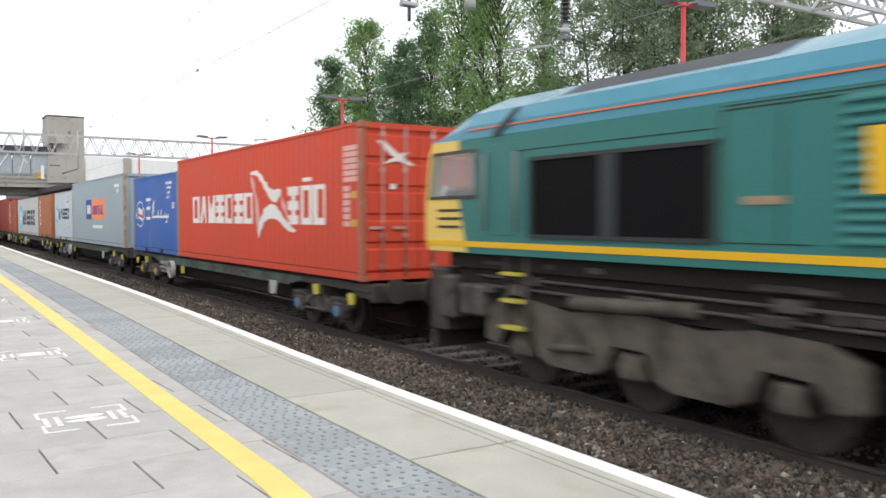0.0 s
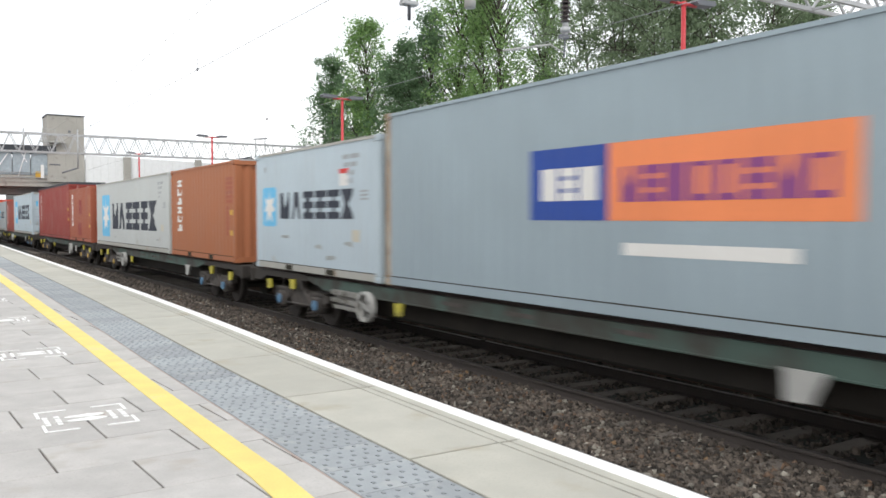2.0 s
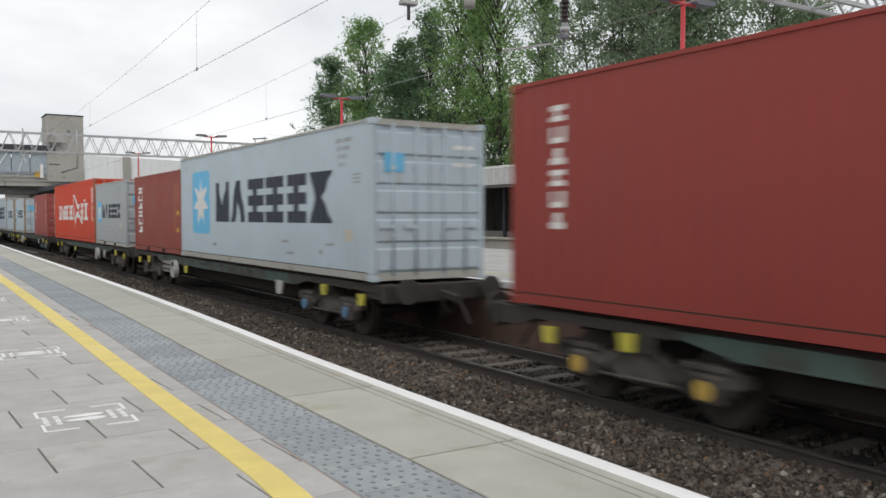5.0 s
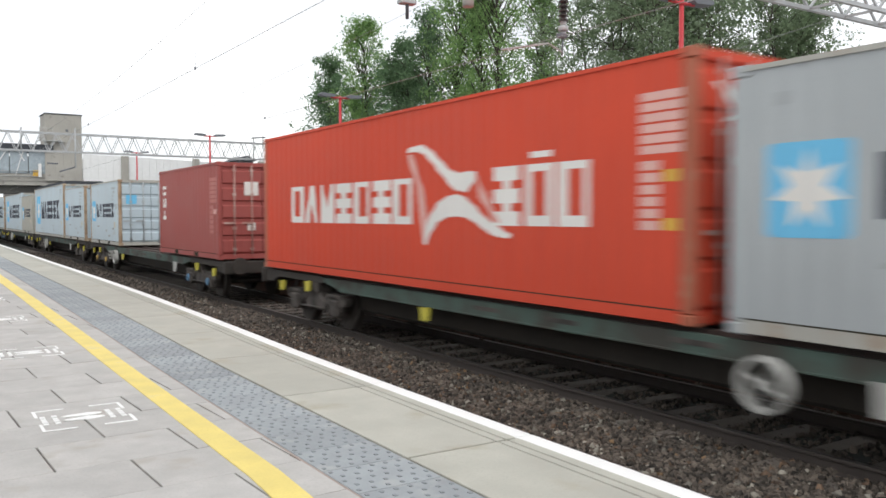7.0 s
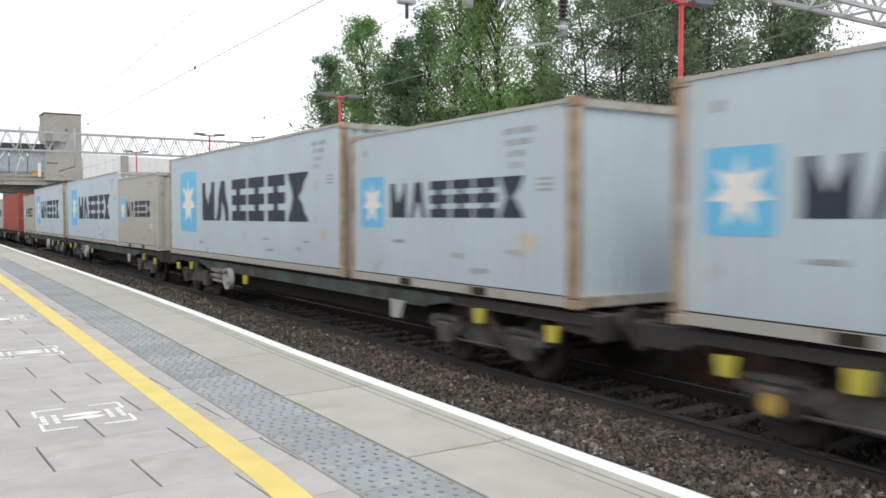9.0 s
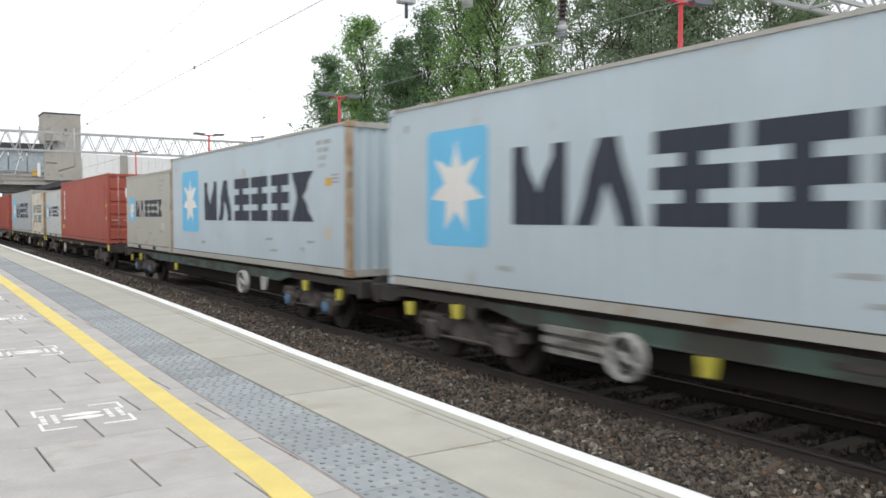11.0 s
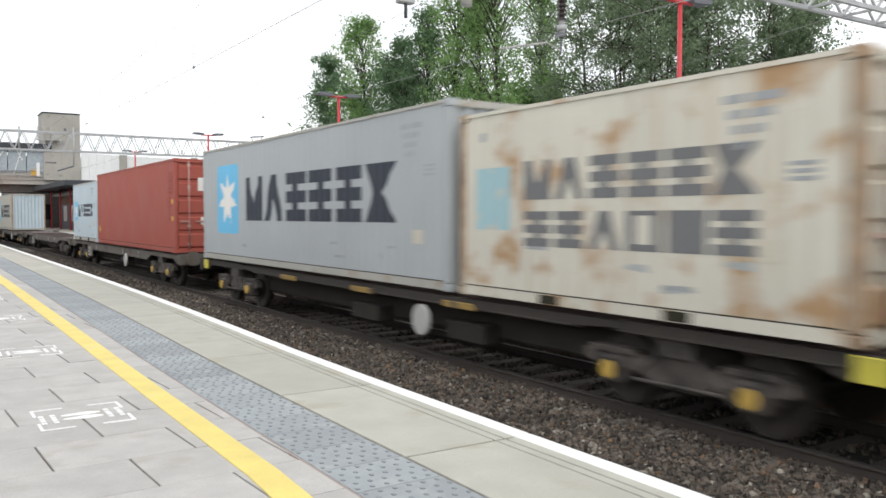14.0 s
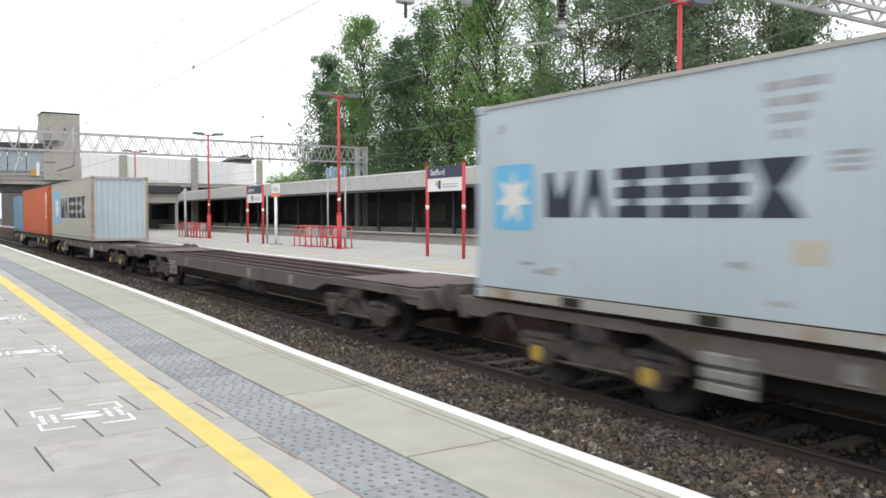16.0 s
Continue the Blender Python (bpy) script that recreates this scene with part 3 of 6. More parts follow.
def word_blocks(u0, u1, z0, z1, kinds):
    """A row of plain shapes in place of a trade name, each a list of outlines: b three bars on a stem, m notched block, t chevron,
    k hourglass, o block with a window, s solid."""
    n, out = len(kinds), []
    step = (u1 - u0) / n
    h = z1 - z0
    for i, k in enumerate(kinds):
        a, b = u0 + i * step, u0 + (i + 0.86) * step
        w, c = b - a, a + 0.43 * step
        if k == "b":
            out.append([rect(a, b, z0 + h * q, z0 + h * (q + 0.24)) for q in (0, 0.38, 0.76)] + [rect(c - 0.14 * w, c + 0.14 * w, z0 + h * q, z0 + h * (q + 0.14)) for q in (0.24, 0.62)])
        elif k == "m":
            out.append([rect(a, a + 0.25 * w, z0, z1), rect(b - 0.25 * w, b, z0, z1), [(a + 0.25 * w, z0), (c, z0), (c, z0 + 0.4 * h), (a + 0.25 * w, z0 + 0.85 * h)],
                        [(c, z0), (b - 0.25 * w, z0), (b - 0.25 * w, z0 + 0.85 * h), (c, z0 + 0.4 * h)]])
        elif k == "t":
            out.append([[(a, z0), (a + 0.29 * w, z0), (c, z0 + 0.5 * h), (c, z1), (c - 0.15 * w, z1)],
                        [(b - 0.29 * w, z0), (b, z0), (c + 0.15 * w, z1), (c, z1), (c, z0 + 0.5 * h)]])
        elif k == "k":
            out.append([[(a, z0), (b, z0), (c + 0.06 * w, z0 + 0.5 * h), (c - 0.28 * w, z0 + 0.5 * h)], [(c - 0.28 * w, z0 + 0.5 * h), (c + 0.06 * w, z0 + 0.5 * h), (b, z1), (a, z1)]])
        elif k == "o":
            out.append([rect(a, a + 0.3 * w, z0, z1), rect(b - 0.22 * w, b, z0, z1), rect(a + 0.3 * w, b - 0.22 * w, z0, z0 + 0.17 * h), rect(a + 0.3 * w, b - 0.22 * w, z1 - 0.12 * h, z1)])
        else:
            out.append([rect(a, b, z0, z1)])
    return out


def each(name, groups, ink, lift=0.003):
    """Painted pieces, one part for each list of outlines."""
    return [(name, [g] if isinstance(g[0], tuple) else g, ink, lift) for g in groups]


def art_star(length, drop=0.0, faded=False):
    """Sky-blue square with a white star, and a row of dark blocks."""
    ink = FADED_INK if faded else INK
    if length > 10:
        u0, u1, z0, z1 = 1.22, 2.78, 0.70 - drop, 2.42 - drop
        words = word_blocks(3.35, 10.75, 1.03 - drop, 2.05 - drop, "mtbbbk")
    else:
        u0, u1, z0, z1 = 0.42, 1.25, 0.95, 1.82
        words = word_blocks(1.5, 5.15, 1.12, 1.68, "mtbbbk")
    c, m = ((u0 + u1) / 2, (z0 + z1) / 2), 0.05 * (u1 - u0)
    octo = [(u0 + m, z0), (u1 - m, z0), (u1, z0 + m), (u1, z1 - m), (u1 - m, z1), (u0 + m, z1), (u0, z1 - m), (u0, z0 + m)]
    return [("logo_square", [octo], SKY_INK, 0.003), ("logo_star", star(*c, 0.46 * (u1 - u0)), WHITE_INK, 0.006)] + each("logo_block", words, ink)


def art_small(length, high, ink=None):
    """Small unreadable lines of marking near the front end."""
    out, r = [], random.Random(int(length * 10 + high * 100))
    for k in range(4):
        z = high - 0.36 - 0.15 * k
        out += [rect(length - 1.45 + 0.05 * k, length - 1.2, z, z + 0.085), rect(length - 1.15, length - 0.8 - 0.09 * k, z, z + 0.085)]
    out += [rect(length - 0.72, length - 0.42, high - 0.99 - 0.07 * k, high - 0.95 - 0.07 * k) for k in range(3)]
    if ink is None:
        out.append(rect(0.5, 0.64, high - 0.42, high - 0.3))
    tag = [("warning_label", [rect(length - 1.1, length - 0.78, 0.7, 0.92)], LABEL_INK, 0.003)] if ink is None else []
    for k in range(5 if ink is None else 0):
        u, z, w = r.uniform(0.8, length - 1.2), r.uniform(0.25, 0.75), r.uniform(0.15, 0.5)
        tag.append(("scuff", [[(u, z), (u + w, z + r.uniform(-0.06, 0.04)), (u + 0.9 * w, z + 0.06), (u + 0.1 * w, z + 0.05)]], SCUFF, 0.002))
    return each("marking_bar", out, ink or FADED_INK) + tag


def art_panel(length, high, ink, labels=True):
    """Pale ladder of unreadable marking near the front end, with warning labels."""
    out = [rect(length - 0.75, length - 0.16, high - 0.5 - 0.115 * k, high - 0.41 - 0.115 * k) for k in range(6)]
    out += [rect(length - 0.75, length - 0.45, high - 1.25 - 0.13 * k, high - 1.15 - 0.13 * k) for k in range(6)]
    warn = [rect(length - 0.40, length - 0.2, high - 1.38, high - 1.25), rect(length - 0.40, length - 0.2, high - 1.9, high - 1.77)]
    return each("marking_bar", out, ink) + (each("warning_label", warn, AMBER_INK) if labels else each("marking_bar", warn[:1], PINK_INK))


def art_column(u0, u1, z0, z1, n=6):
    """A column of pale blocks in place of an upright trade name."""
    h, w = (z1 - z0) / n, u1 - u0
    out = []
    for k in range(n):
        z = z0 + h * k
        if k % 3 == 0:
            out.append([rect(u0, u1, z, z + 0.3 * h), rect(u0 + 0.3 * w, u1 - 0.2 * w, z + 0.3 * h, z + 0.75 * h)])
        elif k % 3 == 1:
            out.append([rect(u0, u1, z, z + 0.25 * h), rect(u0, u0 + 0.25 * w, z + 0.25 * h, z + 0.75 * h), rect(u1 - 0.25 * w, u1, z + 0.25 * h, z + 0.75 * h)])
        else:
            out.append([rect(u0, u1, z, z + 0.25 * h), rect(u0, u1, z + 0.5 * h, z + 0.75 * h), rect(u0 + 0.35 * w, u1 - 0.35 * w, z + 0.25 * h, z + 0.5 * h)])
    return each("logo_block", out, WHITE_INK)


def art_bird(length, high):
    """White bird-like sweep between two rows of white blocks."""
    top = [(6.38, 2.2), (6.48, 2.25), (6.83, 2.27), (7.09, 2.18), (7.35, 2.02), (7.65, 1.84), (7.89, 1.78), (8.17, 1.8), (8.31, 1.78)]
    low = [(6.39, 2.17), (6.55, 2.17), (6.76, 2.16), (6.96, 2.09), (7.16, 1.96), (7.45, 1.75), (7.75, 1.54), (8.1, 1.49), (8.29, 1.66)]
    upper = [[p, q, d, c] for p, q, c, d in zip(top, top[1:], low, low[1:])]
    top = [(6.87, 0.76), (6.95, 0.98), (7.1, 1.18), (7.3, 1.35), (7.54, 1.44), (7.83, 1.48), (8.06, 1.42), (8.28, 1.3), (8.55, 1.13), (8.86, 1.0), (9.14, 0.9)]
    low = [(6.9, 0.69), (7.0, 0.72), (7.12, 0.9), (7.3, 1.05), (7.54, 1.13), (7.84, 1.15), (8.12, 1.12), (8.39, 1.02), (8.6, 0.92), (8.86, 0.86), (9.08, 0.85)]
    lower = [[p, q, d, c] for p, q, c, d in zip(top, top[1:], low, low[1:])]
    pale = [[(6.39, 2.14), (6.55, 2.13), (6.87, 1.6), (6.72, 1.57)], [(6.72, 1.57), (6.87, 1.6), (6.97, 1.17), (6.80, 1.17)], [(6.80, 1.17), (6.97, 1.17), (6.93, 0.8), (6.86, 0.8)]]
    far = [[(8.3, 1.74), (8.44, 1.6), (8.88, 1.07), (8.8, 1.05), (8.4, 1.42)]]
    left = word_blocks(1.57, 6.65, 1.02, 1.76, "otmbobo")
    right = word_blocks(8.75, 10.75, 1.02, 1.82, "boo") + [[rect(9.55, 9.95, 1.9, 1.98)]]
    return [("logo_wing", upper, WHITE_INK, 0.006), ("logo_wing", lower, WHITE_INK, 0.006), ("logo_sweep", pale, PINK_INK, 0.005), ("logo_sweep", far, PINK_INK, 0.005)] + each("logo_block", left + right, WHITE_INK) + art_panel(length, high, PINK_INK)


def art_banner(length, high):
    out = [("logo_square", [rect(3.88, 5.3, 1.11, 2.0)], BLUE_INK, 0.003), ("logo_banner", [rect(5.3, 8.33, 1.11, 2.0)], ORANGE_INK, 0.003),
           ("marking_bar", [rect(5.55, 7.75, 0.72, 0.86)], WHITE_INK, 0.003)]
    small = [rect(length - 1.8, length - 0.9, high - 0.5, high - 0.38), rect(length - 1.4, length - 1.05, high - 0.72, high - 0.58)]
    out += each("logo_block", word_blocks(4.1, 5.2, 1.35, 1.75, "sbs"), WHITE_INK, 0.006) + each("logo_block", word_blocks(5.5, 8.15, 1.32, 1.72, "mbsoobmo"), PURPLE_INK, 0.006)
    return out + each("serial_bar", small, WHITE_INK)


def art_script(length, high):
    """Ring with a red and white flag, and plain white slanted strokes."""
    ring = []
    for i in range(20):
        a, b = 2 * math.pi * i / 20, 2 * math.pi * (i + 1) / 20
        ring.append([(1.02 + 0.6 * math.cos(a), 1.3 + 0.46 * math.sin(a)), (1.02 + 0.6 * math.cos(b), 1.3 + 0.46 * math.sin(b)),
                     (1.02 + 0.55 * math.cos(b), 1.3 + 0.42 * math.sin(b)), (1.02 + 0.55 * math.cos(a), 1.3 + 0.42 * math.sin(a))])
    flag = [[(0.72, 1.35), (1.35, 1.25), (1.35, 1.45), (0.72, 1.55)], [(0.72, 1.15), (1.35, 1.05), (1.35, 1.15), (0.72, 1.25)]]
    red = [[(0.72, 1.25), (1.35, 1.15), (1.35, 1.25), (0.72, 1.35)]]
    n = 4
    strokes = [[(z0 * 0.12 + u0, z0), (z0 * 0.12 + u1, z0), (z1 * 0.12 + u1, z1), (z1 * 0.12 + u0, z1)]
               for u0, u1, z0, z1 in ((1.76, 2.38, 1.74, 1.84), (1.8, 2.36, 1.44, 1.55), (1.74, 2.4, 1.1, 1.2), (2.03, 2.13, 1.2, 1.74))]
    strokes += [[(2.75, 1.2), (2.9, 1.2), (3.05, 1.75), (2.95, 1.75)], rect(2.7, 4.9, 1.16, 1.24)]
    for k in range(4):
        strokes += [[(3.0 + 0.45 * k, 1.18), (3.08 + 0.45 * k, 1.18), (3.16 + 0.45 * k, 1.42), (3.08 + 0.45 * k, 1.42)]]
    strokes += [[(4.55, 1.0), (4.63, 1.0), (4.9, 1.3), (4.82, 1.3)]]
    return [("logo_ring", ring, WHITE_INK, 0.003), ("logo_flag", flag, WHITE_INK, 0.003), ("logo_stripe", red, RED_INK, 0.003),
            ("logo_stroke", strokes[n:], WHITE_INK, 0.003)] + each("logo_stroke", strokes[:3], WHITE_INK) + each("logo_stroke", strokes[3:n], WHITE_INK, 0.0045) + art_small(length, high, WHITE_INK)


CACHE = {}
# near-black colour for the shade in fork pockets and above the sills
VOID = paint("painted_shadow", (0.03, 0.028, 0.018), rough=0.9)


def cached(key, build, mat):
    if key not in CACHE:
        CACHE[key] = build().mesh(key[0], mat)
    return CACHE[key]


def container(label, rear, length, high, mat, art, doors=False, post=None, group="containers on the train", door_art=None, inner=None):
    """A shipping container: frame, pressed sides, roof, ends, castings, doors with bars. Its front end faces the way it runs."""
    ob = thing("shipping_container", label, "shipping container", group)
    key = (round(length, 2), round(high, 2), mat.name)
    post = post or mat

    def frame_geo():
        g = Geo()
        for s in (-1, 1):
            a, b = sorted((s * 1.219, s * 1.15))
            g.box(a, b, 0.17, length - 0.17, 0.02, 0.15)
            g.box(a, b, 0.17, length - 0.17, high - 0.063, high - 0.015)
        for y in (0.0, length - 0.1):
            g.box(-1.1, 1.1, y, y + 0.1, 0.02, 0.15)
            g.box(-1.1, 1.1, y, y + 0.1, high - 0.12, high - 0.015)
        for k in range(int(length / 0.6)):
            g.box(-1.15, 1.15, 0.3 + 0.6 * k, 0.36 + 0.6 * k, 0.03, 0.13)
        return g

    def post_geo():
        return Geo().box(-0.057, 0.057, -0.081, 0.081, 0.12, high - 0.12, 0.02)

    part("frame", cached(("frame",) + key, frame_geo, TAN if mat in (GREY, GREY_MID, GREY_OLD, BEIGE) else mat), None, ob)
    for s in (-1, 1):
        for y in (0.085, length - 0.085):
            part("corner_post", cached(("corner_post",) + key + (post.name,), post_geo, post), None, ob, "", pose(s * 1.157, y, 0))
    # flat dark blocks paint the shaded hollows of the fork pockets
    if length < 10:
        for y in (2.0, 4.06):
            part("fork_pocket", cached(("fork_pocket", "p"), lambda: Geo().box(-1.224, -1.18, -0.18, 0.18, 0.03, 0.14), VOID), None, ob, "forklift pocket, its shaded hollow painted as a dark block", pose(0, y, 0))
    # a thin dark strip paints the shadow line above each bottom rail
    for s in (-1, 1):
        part("sill_seam", cached(("sill_seam", key[0]), lambda: Geo().box(-0.004, 0.004, 0.17, length - 0.17, 0.148, 0.166), VOID), None, ob, "", pose(s * 1.2115, 0, 0))
        part("side_wall", cached(("side_wall", s) + key, lambda: sheet(0.16, length - 0.16, 0.15, high - 0.063, s * 1.209, s), mat), None, ob)

    def roof_geo():
        g = Geo()
        n = int((length - 0.2) / 0.24)
        for i in range(n):
            a = 0.1 + (length - 0.2) * i / n
            b = 0.1 + (length - 0.2) * (i + 1) / n
            c = a + 0.6 * (b - a)
            g.face([(-1.16, a, high - 0.03), (1.16, a, high - 0.03), (1.16, c, high - 0.03), (-1.16, c, high - 0.03)])
            g.face([(-1.16, c, high - 0.03), (1.16, c, high - 0.03), (1.16, c + 0.03, high - 0.05), (-1.16, c + 0.03, high - 0.05)])
            g.face([(-1.16, c + 0.03, high - 0.05), (1.16, c + 0.03, high - 0.05), (1.16, b, high - 0.03), (-1.16, b, high - 0.03)])
        return g

    part("roof", cached(("roof",) + key, roof_geo, mat), None, ob)

    def end_geo():
        g = Geo()
        xs = [-1.1 + 2.2 * i / 36 for i in range(37)]
        dep = [0.0 if (i % 4) in (0, 1) else 0.045 for i in range(37)]
        for (p, d), (q, e) in zip(zip(xs, dep), zip(xs[1:], dep[1:])):
            g.face([(p, 0.03 + d, 0.15), (q, 0.03 + e, 0.15), (q, 0.03 + e, high - 0.12), (p, 0.03 + d, high - 0.12)])
        return g

    def rear_geo():
        return Geo().box(-1.1, 1.1, length - 0.06, length - 0.03, 0.15, high - 0.12)

    part("end_wall", cached(("end_wall", "rear") + key, rear_geo, mat), None, ob)
    cast = cached(("corner_casting", post.name, "c"), lambda: Geo().box(-0.081, 0.081, -0.089, 0.089, -0.059, 0.059, 0.012), post)
    for s in (-1, 1):
        for y in (0.089, length - 0.089):
            for z in (0.059, high - 0.059):
                part("corner_casting", cast, None, ob, "", pose(s * 1.139, y - (0.002 if y < 1 else -0.002), z))
    if doors:
        for s in (-1, 1):
            def door_geo():
                n, o = 5, [(0.075, 0.15)]
                h = (high - 0.3) / n
                for k in range(n):
                    z = 0.17 + h * k
                    o += [(0.055, z), (0.015, z + 0.04), (0.015, z + h - 0.13), (0.055, z + h - 0.09)]
                o += [(0.055, high - 0.12), (0.075, high - 0.12)]
                return Geo().prism(o, 0.012, 1.09, "x")
            d = part("door", cached(("door",) + key, door_geo, mat), None, ob, "", pose(0, 0, 0) if s > 0 else Matrix.Diagonal((-1, 1, 1, 1)))
            for bx in (0.3, 0.78):
                def bar_geo():
                    g = Geo().tube((0, 0, 0.1), (0, 0, high - 0.08), 0.022, 8)
                    for z in (0.25, 0.8, high - 0.9, high - 0.25):
                        g.box(-0.05, 0.05, -0.01, 0.03, z, z + 0.07)
                    g.box(-0.02, 0.28, -0.025, -0.005, 0.95, 1.0)
                    return g
                part("locking_bar", cached(("locking_bar", round(high, 2), door_art is None), bar_geo, BAR_STEEL if door_art is None else mat), None, d, "worn painted locking bar", pose(bx, -0.012, 0))
        if mat is HS_RED:
            places = ((0.34, 0.66, 2.39, 2.5), (0.34, 0.68, 1.5, 1.77), (0.34, 0.68, 1.0, 1.27), (-0.62, -0.5, 1.68, 1.78))
            for o in ([(-0.9, 2.56), (-0.74, 2.56), (-0.4, 2.3), (-0.52, 2.25)], [(-0.78, 2.13), (-0.5, 2.29), (-0.35, 2.36), (-0.2, 2.36), (-0.34, 2.28), (-0.08, 2.12), (-0.32, 2.15), (-0.45, 2.2)]):
                part("logo_wing", Geo().prism(o, 0.006, 0.0125, "y"), WHITE_INK, ob, "white bird wing emblem")
        else:
            places = ((-0.5, -0.12, high * 0.66, high * 0.8), (-0.42, -0.2, high * 0.3, high * 0.38), (0.5, 0.95, high * 0.83, high * 0.855), (0.5, 0.95, high * 0.72, high * 0.745),
                      (0.5, 0.95, high * 0.61, high * 0.63), (0.5, 0.8, high * 0.3, high * 0.37))
        for a, b, z0, z1 in places if not door_art else places[2:4]:
            part("placard", Geo().box(a, b, 0.004, 0.0125, z0, z1), WHITE_INK, ob)
        if door_art:
            part("logo_square", Geo().box(-0.95, -0.55, 0.0, 0.0035, high - 0.95, high - 0.6), door_art, ob, "sky-blue logo square")
    else:
        part("end_wall", cached(("end_wall", "front") + key, end_geo, inner or mat), None, ob)
    for name, polys, ink, lift in art:
        part(name, painted(polys, length, lift), ink, ob)
    MOVERS.append((ob, TRACK, rear - length, CONT_Z))
    return ob


AMBER_PLATE = paint("dirty_amber_paint", (0.30, 0.2, 0.06), stain=(0.1, 0.08, 0.06), stain_at=0.5, stain_scale=3)
HC, SH, FT40, FT20 = 2.896, 2.591, 12.192, 6.058


def wagon_meshes(kind):
    """Meshes of one wagon kind, made once. Its length runs from the front headstock at 0."""
    body = {"green": WAGON_GREEN, "dark": GRIME, "grey": WAGON_GREY}[kind]
    g = Geo()
    low, mid0, mid1 = {"green": (0.83, 3.9, 15.3), "dark": (0.91, 4.0, 15.2), "grey": (0.76, 4.2, 15.0)}[kind]
    e = Geo()
    g.prism([(mid0 - 0.7, 1.03), (mid0 - 0.7, 0.95), (mid0, low), (mid1, low), (mid1 + 0.7, 0.95), (mid1 + 0.7, 1.03)], -0.03, 0.03, "x")
    g.box(-0.05, 0.03, mid0, mid1, low - 0.02, low)
    e.prism([(0.0, 1.05), (0.0, 0.80), (0.5, 0.80), (0.9, 0.94), (mid0 - 0.72, 0.94), (mid0 - 0.72, 1.05)], -0.03, 0.03, "x")
    e.box(-0.06, 0.03, 0.02, mid0 - 0.75, 0.92, 0.945)
    out = {"solebar": g.mesh("solebar", body), "end_sill": e.mesh("end_sill", GRIME if kind != "grey" else WAGON_GREY)}
    d = Geo()
    for x in (-0.85, -0.3, 0.3, 0.85):
        d.box(x - 0.06, x + 0.06, 0.1, 19.1, 0.98, 1.05)
    for k in range(16):
        d.box(-1.05, 1.05, 0.3 + 1.23 * k, 0.42 + 1.23 * k, 0.86, 1.0)
    d.box(-1.06, 1.06, 0.03, 3.0, 0.93, 0.97)
    d.box(-1.06, 1.06, 16.2, 19.17, 0.93, 0.97)
    out["deck"] = d.mesh("deck", WAGON_DECK)
    h = Geo()
    h.box(-1.2, 1.2, -0.06, 0.06, 0.74, 1.07, 0.02)
    for x in (-0.87, 0.87):
        h.tube((x, 0, 0.96), (x, -0.3, 0.96), 0.1, 10)
        h.tube((x, -0.3, 0.96), (x, -0.36, 0.96), 0.22, 14)
    h.bar((0, 0, 0.9), (0, -0.55, 0.82), 0.1)
    h.bar((0.25, -0.1, 0.9), (0.3, -0.5, 0.35), 0.045)
    out["headstock"] = h.mesh("headstock", GRIME if kind != "grey" else WAGON_GREY)
    b = Geo()
    for s in (-1, 1):
        x = s * 1.02
        o = [(-1.42, 0.66), (-1.42, 0.54), (-1.2, 0.5), (-0.7, 0.5), (-0.5, 0.48), (-0.3, 0.36), (0.3, 0.36), (0.5, 0.48), (0.7, 0.5), (1.2, 0.5), (1.42, 0.54), (1.42, 0.66),
             (1.15, 0.72), (0.7, 0.7), (0.4, 0.62), (0.25, 0.74), (-0.25, 0.74), (-0.4, 0.62), (-0.7, 0.7), (-1.15, 0.72)]
        b.prism(o, x - 0.07, x + 0.07, "x")
        for y in (-0.95, 0.95):
            b.box(x - 0.13, x + 0.13, y - 0.17, y + 0.17, 0.30, 0.62, 0.03)
            b.box(x - 0.1, x + 0.1, y - 0.34, y + 0.34, 0.66, 0.72)
            for q in (-0.26, 0.26):
                b.tube((x, y + q, 0.42), (x, y + q, 0.68), 0.07, 10)
        b.box(x - 0.12, x + 0.12, -0.25, 0.25, 0.72, 0.92)
        b.tube((x + s * 0.1, -0.6, 0.42), (x + s * 0.1, 0.6, 0.4), 0.025, 6)
        b.tube((x + s * 0.08, 0.3, 0.7), (x + s * 0.08, 0.75, 0.34), 0.03, 6)
        b.tube((x + s * 0.08, -0.3, 0.7), (x + s * 0.08, -0.75, 0.34), 0.03, 6)
    b.box(-1.0, 1.0, -0.25, 0.25, 0.45, 0.85)
    out["bogie"] = b.mesh("bogie", GRIME_GREY)
    w = Geo()
    for s in (-1, 1):
        x = s * 0.75
        w.tube((x - 0.07, 0, 0), (x + 0.07, 0, 0), 0.42, 28)
        w.tube((x - s * 0.07, 0, 0), (x - s * 0.1, 0, 0), 0.45, 28)
        w.tube((x + s * 0.07, 0, 0), (x + s * 0.14, 0, 0), 0.15, 12)
        for k in range(4):
            a = math.pi * k / 2
            w.box(x + s * 0.072 - 0.008, x + s * 0.072 + 0.008, 0.25 * math.cos(a) - 0.05, 0.25 * math.cos(a) + 0.05, 0.25 * math.sin(a) - 0.05, 0.25 * math.sin(a) + 0.05)
    w.tube((-0.8, 0, 0), (0.8, 0, 0), 0.08, 12)
    out["wheelset"] = w.mesh("wheelset", TREAD)
    return out


WAGONS = {}
WORN_PALE = paint("worn_pale_paint", (0.27, 0.265, 0.245), vary=0.2, stain=(0.1, 0.09, 0.075), stain_at=0.5, stain_scale=4)
PLATE_BROWN = paint("dull_brown_plate", (0.15, 0.12, 0.115), rough=0.8, vary=0.2, stain=(0.09, 0.07, 0.065), stain_at=0.55)
